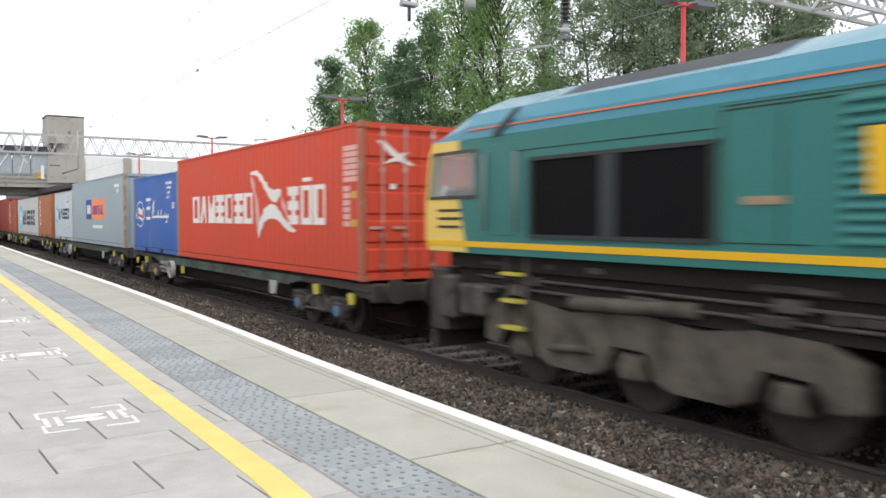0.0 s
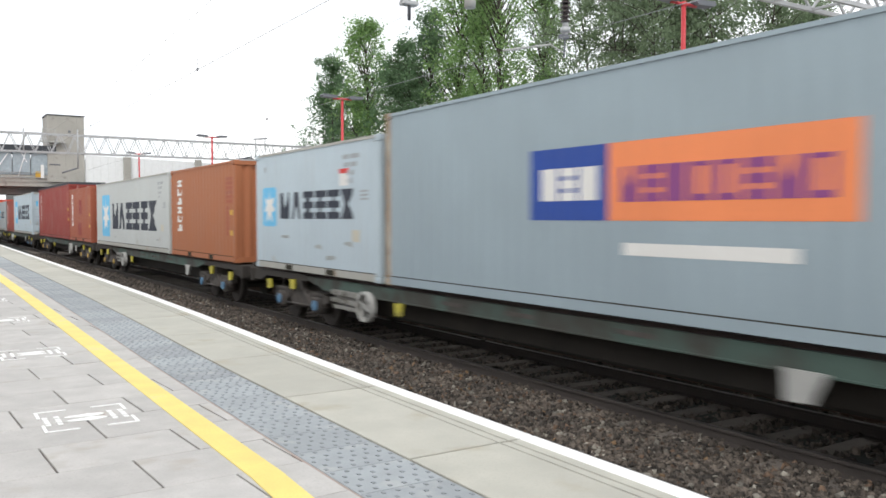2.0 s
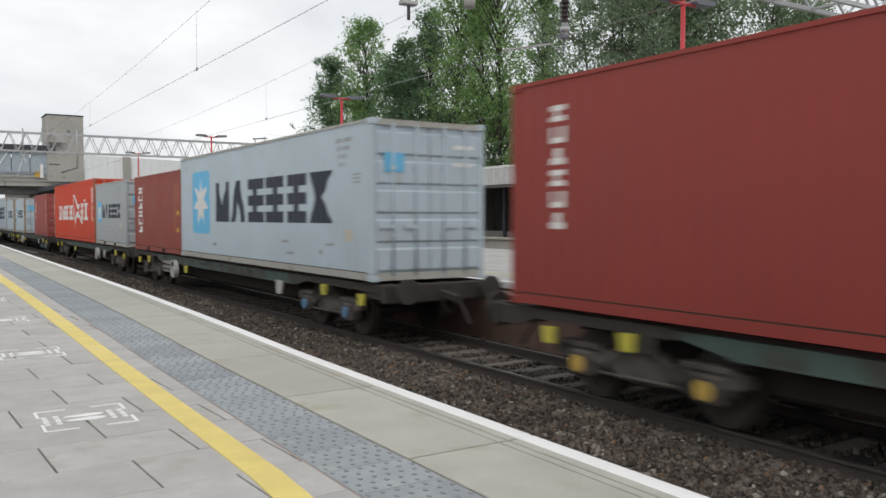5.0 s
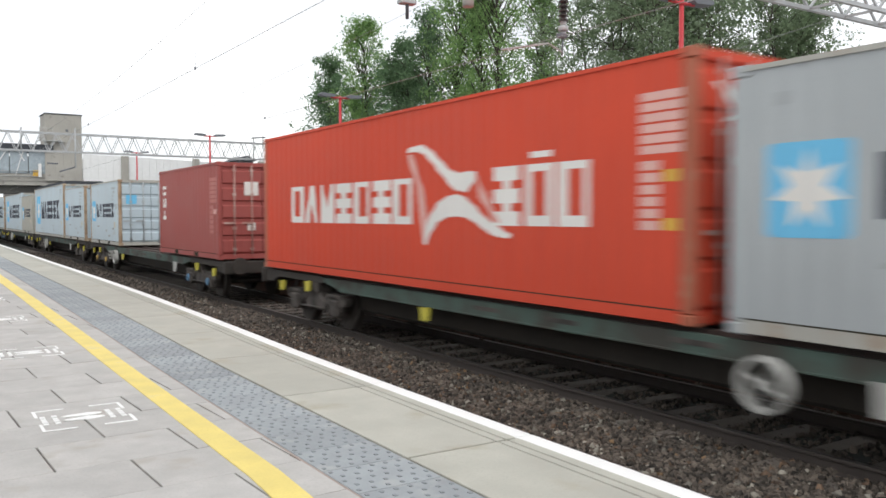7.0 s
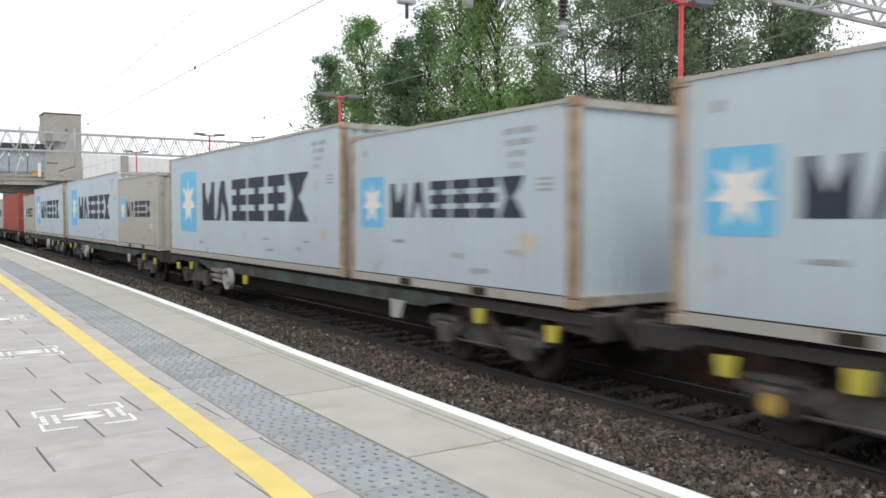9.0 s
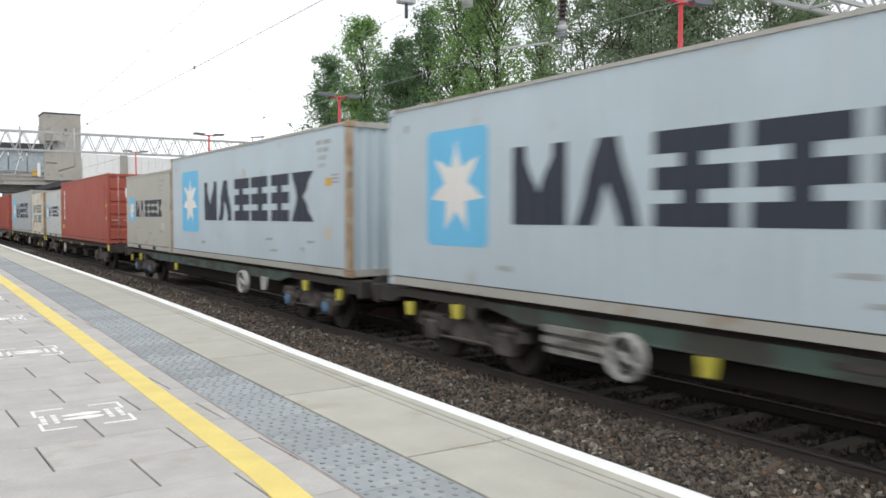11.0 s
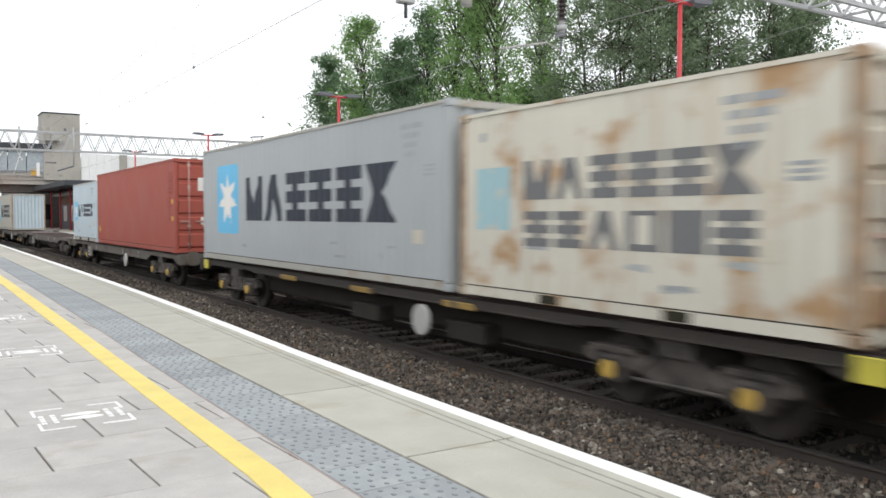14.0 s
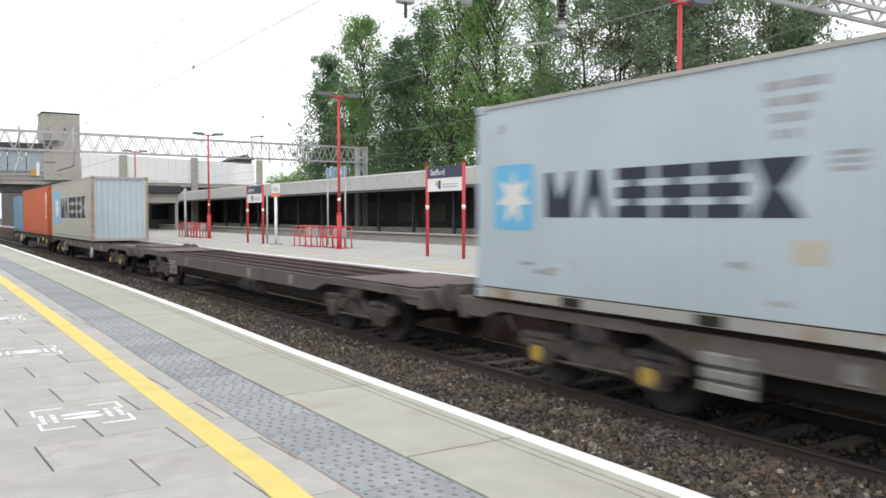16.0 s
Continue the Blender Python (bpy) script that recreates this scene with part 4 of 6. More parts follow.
UNDER = paint("dark_brown_underside", (0.032, 0.028, 0.024), rough=0.9, vary=0.3, scale=2)
cap_mesh = {}


def wagon(front, kind, caps, group, bare=False, wheel_at=12.84):
    """A flat container wagon; front: where its first container starts when the clip begins."""
    if kind not in WAGONS:
        WAGONS[kind] = wagon_meshes(kind)
    ms = WAGONS[kind]
    label = {"green": "grimy green flat container wagon on two bogies", "dark": "black-brown low flat container wagon with deep sills",
             "grey": "weathered grey flat container wagon on heavy bogies"}[kind]
    if bare:
        label = "empty weathered flat container wagon with rusty deck beams"
    ob = thing("flat_wagon", label, "railway wagon", group)
    off = -0.35
    part("deck", ms["deck"], None, ob, "", pose(0, off, 0))
    for s in (-1, 1):
        part("solebar", ms["solebar"], None, ob, "", pose(s * 1.12, off, 0) if s < 0 else pose(s * 1.12, off + 19.2, 0, 0, 0, 180))
        for q in (0, 1):
            part("end_sill", ms["end_sill"], None, ob, "", pose(s * 1.12, off + 19.2 * q, 0, 0, 0, 180 * q))
    part("underframe", cached(("underframe", "w"), lambda: Geo().box(-0.75, 0.75, 3.7, 15.5, 0.42, 0.9, 0.05), UNDER), None, ob, "", pose(0, off, 0))
    part("headstock", ms["headstock"], None, ob, "", pose(0, off, 0))
    part("headstock", ms["headstock"], None, ob, "", pose(0, off + 19.2, 0, 0, 0, 180))
    front_caps, _, rear_caps = caps.partition("/")
    for yc, caps in ((2.1, front_caps), (16.22, rear_caps or front_caps)):
        bg = part("bogie", ms["bogie"], None, ob, "", pose(0, yc, 0))
        for q in (-0.95, 0.95):
            ws = part("wheelset", ms["wheelset"], None, bg, "", pose(0, q, 0.45))
            WHEELS.append((ws, q, 0.45, 0.45, front))
            if caps in ("blue", "amber"):
                if caps not in cap_mesh:
                    cap_mesh[caps] = Geo().tube((-0.04, 0, 0), (0.0, 0, 0), 0.105, 14).mesh("axle_cap", {"blue": BLUE_CAP, "amber": ORANGE_CAP}[caps])
                part("axle_cap", cap_mesh[caps], None, bg, "%s painted axlebox cover" % caps, pose(-1.152, q, 0.46))
    if kind == "green":
        for y in (2.0, 0.42, 16.3, 17.65, 11.75):
            z = 0.72 if y in (11.75,) else 0.84 if y in (2.0, 16.3) else 0.77
            part("yellow_handle", cached(("yellow_handle", "g"), lambda: Geo().prism([(-0.12, 0.1), (-0.08, -0.11), (0.09, -0.13), (0.12, 0.08)], -0.03, 0.02, "x"), YELLOW_FITTING), None, ob, "yellow brake handle plate", pose(-1.2, y, z, 0, 0, 0))
        part("plate", cached(("plate", "g"), lambda: Geo().prism([(-0.2, 0.05), (-0.06, -0.24), (0.22, -0.26), (0.24, 0.05)], -0.03, 0.0, "x"), PALE_FITTING), None, ob, "pale triangular bracket plate", pose(-1.17, 4.35, 0.80))

        def gear():
            g = Geo()
            g.box(-0.12, 0.0, 0.55, 1.75, 0.02, 0.1)
            g.box(-0.12, 0.0, 0.55, 1.75, 0.16, 0.24)
            g.box(-0.1, 0.0, 0.6, 1.7, -0.1, -0.03)
            g.box(-0.02, 0.0, 0.55, 1.75, -0.1, 0.24)
            return g
        if wheel_at > 10:
            part("brake_gear", cached(("brake_gear", "g"), gear, WORN_PALE), None, ob, "pale slatted brake cover", pose(-1.13, 12.55, 0.62))
        part("handwheel", cached(("handwheel", "g"), wheel_ring, PALE_FITTING), None, ob, "white handbrake wheel", pose(-1.2, wheel_at, 0.66))
        for y in (6.5, 8.6, 10.2):
            part("label_plate", cached(("label_plate", "g"), lambda: Geo().box(-0.006, 0.0, -0.3, 0.3, -0.03, 0.03), GRIME_GREY), None, ob, "worn white lettering plate", pose(-1.152, y, 0.93))
    elif kind == "dark":
        y = 11.0 if front_caps == "" else 7.1
        part("brake_disc", cached(("brake_disc", "d"), lambda: Geo().tube((-0.06, 0, 0), (0.0, 0, 0), 0.24, 20), PALE_FITTING), None, ob, "round white handbrake disc", pose(-1.2, y, 0.61))
        for y in (0.25, 18.7):
            part("corner_plate", cached(("corner_plate", "d"), lambda: Geo().box(-0.03, 0, -0.17, 0.17, -0.12, 0.12, 0.01), YELLOW_FITTING), None, ob, "yellow corner plate", pose(-1.19, y - 0.35, 0.93))
        for y in (6.1, 9.2, 12.6):
            part("rub_plate", cached(("rub_plate", "d"), lambda: Geo().box(-0.03, 0, -0.42, 0.42, -0.05, 0.05, 0.01), AMBER_PLATE), None, ob, "dirty amber plate on the sill", pose(-1.185, y, 0.92))
        for y in (6.2, 9.4):
            part("tank", cached(("tank", "d"), lambda: Geo().box(-0.2, 0.2, -0.5, 0.5, -0.15, 0.15, 0.03), UNDER), None, ob, "", pose(-0.85, y, 0.5))
    else:
        for y in (0.05, 16.05):
            part("end_plate", cached(("end_plate", "y"), lambda: Geo().box(-1.04, 1.04, 0.0, 2.75, 1.056, 1.075, 0.004), PLATE_BROWN), None, ob, "flat brown end plate", pose(0, y, 0))
        for y in (5.0, 7.6, 12.9):
            part("label_plate", cached(("label_plate", "y"), lambda: Geo().box(-0.012, 0.0, -0.13, 0.13, -0.1, 0.1), WORN_PALE), None, ob, "worn pale plate", pose(-1.152, y, 0.88))
        if not bare:
            part("brake_disc", cached(("brake_disc", "d"), lambda: Geo().tube((-0.06, 0, 0), (0.0, 0, 0), 0.24, 20), PALE_FITTING), None, ob, "round white handbrake disc", pose(-1.2, 6.78, 0.6))
        part("air_tank", cached(("air_tank", "y"), lambda: Geo().tube((0, -0.6, 0), (0, 0.6, 0), 0.2, 14), GRIME_GREY), None, ob, "", pose(-0.8, 8.2, 0.55))
        part("brake_gear", cached(("ladder_box", "y"), lambda: Geo().box(-0.02, 0.0, -0.3, 0.3, -0.2, 0.2).box(-0.08, -0.02, -0.3, 0.3, 0.08, 0.2, 0.01).box(-0.08, -0.02, -0.3, 0.3, -0.06, 0.04, 0.01).box(-0.08, -0.02, -0.3, 0.3, -0.2, -0.1, 0.01), WORN_PALE), None, ob, "pale slatted brake lever plate", pose(-1.16, 14.2, 0.66))
    MOVERS.append((ob, TRACK, front, RAIL_Z))
    return ob


def wheel_ring():
    """A rim with four spokes."""
    g, n, r = Geo(), 22, 0.27
    for i in range(n):
        a, b = 2 * math.pi * i / n, 2 * math.pi * (i + 1) / n
        for r0, r1 in ((r - 0.04, r),):
            p = [(0, r0 * math.cos(a), r0 * math.sin(a)), (0, r1 * math.cos(a), r1 * math.sin(a)), (0, r1 * math.cos(b), r1 * math.sin(b)), (0, r0 * math.cos(b), r0 * math.sin(b))]
            g.face([(-0.12, y, z) for _, y, z in p])
            g.face([(-0.12, p[1][1], p[1][2]), (0.0, p[1][1], p[1][2]), (0.0, p[2][1], p[2][2]), (-0.12, p[2][1], p[2][2])], True)
            g.face([(-0.12, p[0][1], p[0][2]), (0.0, p[0][1], p[0][2]), (0.0, p[3][1], p[3][2]), (-0.12, p[3][1], p[3][2])], True)
    for k in range(4):
        a = math.pi * k / 2 + 0.4
        g.bar((-0.08, 0, 0), (-0.08, (r - 0.02) * math.cos(a), (r - 0.02) * math.sin(a)), 0.03)
    g.tube((-0.12, 0, 0), (0.02, 0, 0), 0.05, 10)
    return g


def light(name, rear, long, old=False, **k):
    mat = {"grey": GREY, "old": GREY_OLD, "beige": BEIGE, "mid": GREY_MID}[name]
    L = FT40 if long else FT20
    H = k.pop("high", HC if long else SH)
    t = {"grey": "pale blue-grey", "old": "weathered light grey", "beige": "dirty beige-grey", "mid": "dull mid-grey"}[name]
    return container("%s %s-foot shipping container with a sky-blue star square" % (t, "forty" if long else "twenty"), rear, L, H, mat,
                     art_star(L, 0.33 if (long and H < 2.7) else 0.0, k.pop("faded", False)) + art_small(L, H), **k)


# wagons and their loads, from the locomotive back
wagon(13.15, "green", "blue/amber", "container wagons")
container("bright red forty-foot shipping container with white blocks and bird shape", 25.34, FT40, HC, HS_RED, art_bird(FT40, HC), True, post=HS_POST)
container("strong blue twenty-foot shipping container with white script strokes", 31.40, FT20, SH, SAF_BLUE, art_script(FT20, SH), post=RUST_BLUE)
wagon(33.05, "green", "blue", "container wagons")
container("blue-grey forty-foot shipping container with an orange and blue banner", 45.24, FT40, HC, PO_GREY, art_banner(FT40, HC), post=RUST)
box = light("grey", 51.52, False)
part("sticker", painted([rect(4.45, 4.85, 1.74, 1.97)], FT20, 0.003), WHITE_INK, box, "white sticker")
part("sticker", painted([rect(4.45, 4.85, 1.97, 2.06)], FT20, 0.003), RED_INK, box, "red strip of the sticker")
wagon(53.04, "green", "blue/amber", "container wagons")
container("orange-brown twenty-foot shipping container with pale upright blocks", 59.10, FT20, SH, BROWN, art_column(0.7, 1.2, 0.74, 2.34) + art_panel(FT20, SH, BROWN_RED))
light("old", 71.59, True, high=SH)
wagon(73.13, "green", "amber", "container wagons", False, 5.6)
container("faded red-brown twenty-foot shipping container with patches", 79.19, FT20, SH, BROWN_RED,
          art_column(0.7, 1.2, 0.74, 2.37) + [("patch", [rect(2.9, 3.7, 1.3, 2.0), rect(2.6, 3.5, 0.3, 0.9)], RED_BROWN, 0.003)] + art_panel(FT20, SH, BROWN))
container("dull red forty-foot shipping container with small white upright blocks", 91.57, FT40, HC, RED_BROWN, art_column(0.78, 1.05, 1.0, 2.6) + art_panel(FT40, HC, RED_LIGHT), True)
wagon(95.57, "green", "blue/none", "container wagons")
light("grey", 107.76, True, doors=True, door_art=SKY_INK)
container("brick-red twenty-foot shipping container with large white upright blocks", 113.91, FT20, SH, RED_MID, art_column(0.55, 1.2, 0.62, 2.26) + art_panel(FT20, SH, BROWN_RED))
wagon(115.45, "green", "", "container wagons", False, 5.6)
light("mid", 121.51, False, doors=True, door_art=SKY_INK)
container("bright red forty-foot shipping container with white blocks and bird shape", 134.14, FT40, HC, HS_RED, art_bird(FT40, HC), True, post=HS_POST)
wagon(137.50, "green", "blue/amber", "container wagons")
container("maroon twenty-foot shipping container with three white blocks", 143.56, FT20, SH, MAROON, art_column(0.42, 0.75, 1.05, 2.2, 3) + art_panel(FT20, SH, PALE_RED, False), True)
light("grey", 155.86, False, doors=True, door_art=SKY_INK, post=RUST)
wagon(157.35, "green", "", "container wagons")
light("grey", 163.41, False, post=RUST)
light("grey", 175.89, True, post=RUST)
wagon(177.43, "green", "", "container wagons")
light("beige", 183.49, False)
light("grey", 195.76, True)
wagon(197.27, "green", "blue", "container wagons", False, 5.6)
box = light("grey", 209.46, True, post=RUST)
part("warning_label", painted([rect(FT40 - 1.0, FT40 - 0.72, 1.72, 1.88)], FT40, 0.003), AMBER_INK, box, "amber warning label")
light("beige", 215.70, False)
wagon(219.31, "dark", "", "container wagons")
container("dull red forty-foot shipping container with small white upright blocks", 231.50, FT40, HC, RED_LIGHT, art_column(0.8, 1.22, 1.0, 2.5) + art_panel(FT40, HC, RED_BROWN) + [("warning_label", [rect(0.42, 0.84, 0.52, 0.72)], AMBER_INK, 0.003)], True)
light("old", 237.67, False, post=RUST)
wagon(238.64, "dark", "amber", "container wagons")
container("rust-streaked dirty white twenty-foot shipping container with two faded rows", 244.70, FT20, SH, RUSTY_WHITE,
          [("logo_square", [rect(0.42, 1.2, 0.95, 1.8)], PALE_SKY, 0.003)] + art_small(FT20, SH) + each("logo_block", word_blocks(1.5, 5.1, 1.35, 1.85, "mtbbbk") + word_blocks(1.5, 5.1, 0.75, 1.2, "bbtosb"), GREY_INK), True, post=RUST)
light("mid", 257.16, True)
wagon(260.08, "grey", "amber", "container wagons")
container("brick-red forty-foot shipping container with amber labels", 272.27, FT40, HC, RED_LIGHT, art_panel(FT40, HC, RED_BROWN) + [("warning_label", [rect(0.3, 0.62, 0.5, 0.7)], AMBER_INK, 0.003)], True)
light("grey", 278.54, False, high=2.66)
wagon(280.45, "grey", "", "container wagons", True)
wagon(301.2, "grey", "amber", "container wagons")
light("beige", 320.1, True, inner=GREY, post=RUST)
wagon(322.0, "green", "", "container wagons")
container("orange-red forty-foot shipping container", 334.2, FT40, HC, ORANGE_BOX, art_panel(FT40, HC, WHITE_INK), True)
container("steel-blue twenty-foot shipping container", 340.6, FT20, SH, STEEL_BLUE, art_small(FT20, SH, WHITE_INK))

# ---- the locomotive ----
LOCO_GREEN = paint("loco_green", (0.032, 0.165, 0.152), rough=0.4, stain=(0.036, 0.14, 0.13), stain_at=0.6, stain_scale=1.5)
# roof colour holds the blue of the sky reflected in the green paint
LOCO_SKY_TINT = paint("loco_roof_sky_tint", (0.045, 0.22, 0.31), rough=0.3, coat=0.3)
LOCO_YELLOW = paint("loco_yellow", (0.72, 0.51, 0.12), rough=0.4)
STRIPE = paint("loco_stripe_yellow", (0.78, 0.45, 0.02), rough=0.4, spec=0.2)
VENT_FRAME = paint("dark_vent_frame", (0.03, 0.036, 0.036))
LOCO_ROOF = paint("loco_roof_grey", (0.05, 0.055, 0.065), rough=0.6)
LOCO_PALE = paint("loco_roof_pale", (0.45, 0.50, 0.56), rough=0.3)
LOCO_ORANGE = paint("loco_orange_line", (0.62, 0.19, 0.09), rough=0.4)
LOCO_BOGIE = material("loco_bogie_grime", (0.105, 0.092, 0.075), 0.85, vary=0.35, scale=5, stain=(0.035, 0.03, 0.026), stain_at=0.5, stain_scale=2.5)
VENT = paint("black_vent_mesh", (0.008, 0.008, 0.009), rough=0.95, spec=0.1)
CAB_GLASS = glass("cab_glass")
GRAB_RAIL = paint("dull_grab_rail", (0.19, 0.205, 0.20))
LOCO_UNDER = paint("black_underframe", (0.02, 0.018, 0.016), rough=0.9, vary=0.3, scale=2)


def locomotive(rear):
    """A long bonnet diesel: full-width body with a cab at either end, louvres, vents, six wheels in two bogies. Its rear is at rear."""
    ob = thing("locomotive", "green diesel locomotive with yellow cab ends and a yellow waist stripe", "locomotive")
    n, z = 21.4, -RAIL_Z
    W = 1.32
    side = Geo()
    side.box(-W, W, 1.6, n - 1.6, 0.83 + z, 2.44 + z)
    part("body", side, LOCO_GREEN, ob)
    up = Geo()
    up.prism([(-W, 2.442 + z), (-W + 0.02, 2.62 + z), (-W + 0.12, 2.8 + z), (W - 0.12, 2.8 + z), (W - 0.02, 2.62 + z), (W, 2.442 + z)], 1.1, n - 1.1, "y")
    part("cantrail", up, LOCO_SKY_TINT, ob, "roof shoulder with the sky's blue reflection put into its colour")
    rf = Geo()
    rf.prism([(-W + 0.12, 2.802 + z), (-0.62, 3.06 + z), (0.62, 3.06 + z), (W - 0.12, 2.802 + z)], 1.1, n - 1.1, "y")
    part("roof", rf, LOCO_SKY_TINT, ob)
    gr = Geo()
    for a, b in ((2.8, 5.9), (8.0, 13.5)):
        gr.prism([(-1.05, 2.87 + z), (-0.6, 3.085 + z), (0.6, 3.085 + z), (1.05, 2.87 + z)], a, b, "y")
    part("roof_grille", gr, LOCO_ROOF, ob, "dark radiator grille on the roof")
    for e, q in ((0.0, 1), (n, -1)):
        f = lambda y: e + q * y
        cab = Geo()
        for o in ([(0.1, 0.83), (0.0, 1.0), (0.0, 1.55), (0.008, 1.6), (1.598, 1.6), (1.598, 0.83)], [(0.117, 2.29), (0.12, 2.3), (0.22, 2.44), (1.598, 2.44), (1.598, 2.29)],
                  [(1.36, 1.6), (1.36, 2.29), (1.598, 2.29), (1.598, 1.6)]):
            cab.prism([(f(a), b + z) for a, b in o], -W, W, "x")
        c = part("cab", cab, LOCO_GREEN, ob)
        yl = Geo()
        for o in ([(-0.006, 1.0), (-0.006, 1.55), (0.002, 1.602), (0.9, 1.602), (0.9, 1.55), (1.1, 0.84), (0.09, 0.84)], [(0.107, 2.288), (0.11, 2.3), (0.21, 2.446), (0.9, 2.446), (0.9, 2.288)]):
            yl.prism([(f(a), b + z) for a, b in o], -W - 0.004, W + 0.004, "x")
        for s in (-1, 1):
            a, b = sorted((s * 1.16, s * (W + 0.004)))
            yl.prism([(f(p_), q_ + z) for p_, q_ in ((0.002, 1.602), (0.107, 2.288), (0.24, 2.288), (0.14, 1.602))], a, b, "x")
        part("cab_front", yl, LOCO_YELLOW, c, "yellow warning panel")
        for s in (-1, 1):
            wn_ = Geo()
            a, b = sorted((s * (W + 0.003), s * (W + 0.014)))
            for o in ([(0.1, 1.6), (0.1, 1.65), (1.36, 1.65), (1.36, 1.6)], [(0.2, 2.25), (0.21, 2.3), (1.36, 2.3), (1.36, 2.25)],
                      [(0.1, 1.65), (0.2, 2.25), (0.25, 2.25), (0.15, 1.65)], [(1.3, 1.65), (1.3, 2.25), (1.36, 2.25), (1.36, 1.65)]):
                wn_.prism([(f(p_), q_ + z) for p_, q_ in o], a, b, "x")
            part("window_frame", wn_, GRIME_GREY, c)
        gl = Geo()
        for s in (-1, 1):
            a, b = sorted((s * (W + 0.012), s * (W + 0.02)))
            gl.prism([(f(0.16), 1.65 + z), (f(0.19), 1.9 + z), (f(0.27), 2.24 + z), (f(1.3), 2.25 + z), (f(1.3), 1.65 + z)], a, b, "x")
        gl.prism([(f(-0.004), 1.6 + z), (f(0.105), 2.27 + z), (f(0.12), 2.27 + z), (f(0.01), 1.6 + z)], -1.1, 1.1, "x")
        part("window", gl, CAB_GLASS, c, "clear cab window")
        part("cab_desk", Geo().box(-1.1, 1.1, min(f(0.16), f(0.5)), max(f(0.16), f(0.5)), 1.604 + z, 1.76 + z, 0.03), VENT_FRAME, c, "dark driving desk")
        bars = Geo()
        for k in range(3):
            bars.box(W + 0.003, W + 0.012, min(f(0.35), f(0.95)), max(f(0.35), f(0.95)), 1.42 - 0.12 * k + z, 1.46 - 0.12 * k + z)
        part("lettering_bar", bars, GRIME, c)
        hood = Geo()
        low = [(-1.31, 2.443), (-1.29, 2.47), (-1.15, 2.53), (-0.6, 2.58), (0.6, 2.58), (1.15, 2.53), (1.29, 2.47), (1.31, 2.443)]
        top = [(-1.32, 2.443), (-1.30, 2.62), (-1.20, 2.80), (-0.62, 3.06), (0.62, 3.06), (1.20, 2.80), (1.30, 2.62), (1.32, 2.443)]
        for k in range(7):
            hood.face([(low[k][0], f(0.2), low[k][1] + z), (low[k + 1][0], f(0.2), low[k + 1][1] + z), (top[k + 1][0], f(1.1), top[k + 1][1] + z), (top[k][0], f(1.1), top[k][1] + z)])
        hood.face([(x_, f(0.2), q_ + z) for x_, q_ in low])
        part("cab_roof", hood, LOCO_SKY_TINT, c)
        buf = Geo()
        for x in (-0.87, 0.87):
            buf.tube((x, f(0.1), 1.05), (x, f(-0.4), 1.05), 0.12, 10)
            buf.tube((x, f(-0.4), 1.05), (x, f(-0.46), 1.05), 0.25, 16)
        buf.box(-1.28, 1.28, min(f(0.06), f(0.5)), max(f(0.06), f(0.5)), 0.55, 1.5, 0.03)
        buf.box(-1.2, 1.2, min(f(-0.05), f(0.1)), max(f(-0.05), f(0.1)), 0.25, 0.6, 0.02)
        part("buffer_beam", buf, GRIME, ob)
    for k in range(2):
        s = -1 if k == 0 else 1
        a, b = sorted((s * (W + 0.002), s * (W + 0.01)))
        st = Geo().box(a, b, 0.02, n - 0.02, 0.92 + z, 1.0 + z)
        part("waist_stripe", st, STRIPE, ob, "yellow waist stripe")
        line = Geo().box(*sorted((s * (W - 0.012), s * (W + 0.006))), 1.15, n - 1.15, 2.553 + z, 2.575 + z)
        part("cantrail_line", line, LOCO_ORANGE, ob, "thin orange line")
    for q in (0, 1):
        m = (lambda y: y) if q == 0 else (lambda y: n - y)
        for a, b in ((2.6, 3.82), (4.08, 5.36)):
            v = Geo()
            y0_, y1_ = sorted((m(a), m(b)))
            v.box(-W - 0.012, W + 0.012, y0_, y1_, 1.12 + z, 2.05 + z)
            part("side_vent", v, VENT, ob, "black mesh radiator vent")
        ya, yb = sorted((m(2.52), m(5.46)))
        for s in (-1, 1):
            fr = Geo()
            x0_, x1_ = sorted((s * W, s * (W + 0.03)))
            fr.box(x0_, x1_, ya, yb, 2.052 + z, 2.1 + z)
            fr.box(x0_, x1_, ya, yb, 1.07 + z, 1.118 + z)
            for c in (2.55, 3.95, 5.41):
                fr.box(x0_, x1_, m(c) - (0.13 if c == 3.95 else 0.03), m(c) + (0.13 if c == 3.95 else 0.03), 1.119 + z, 2.051 + z)
            part("vent_frame", fr, VENT_FRAME, ob, "grey vent frame")
        dr = Geo()
        yd0, yd1 = sorted((m(1.66), m(2.2)))
        dr.box(-W - 0.008, W + 0.008, yd0, yd1, 1.08 + z, 2.34 + z, 0.02)
        part("cab_door", dr, LOCO_GREEN, ob)
        for c in (1.6, 2.3):
            for s in (-1, 1):
                part("handrail", Geo().tube((s * (W + 0.06), m(c), 1.15 + z), (s * (W + 0.06), m(c), 2.2 + z), 0.022, 8), GRAB_RAIL, ob, "dull grey grab rail")
    lv = Geo()
    for k in range(13):
        zz_ = 1.1 + 0.1 * k + z
        for s in (-1, 1):
            lv.prism([(s * W, zz_ + 0.08), (s * (W + 0.035), zz_ + 0.02), (s * (W + 0.035), zz_), (s * W, zz_ + 0.005)], 6.74, 14.0, "y")
    part("louvre", lv, LOCO_GREEN, ob, "green pressed louvres")
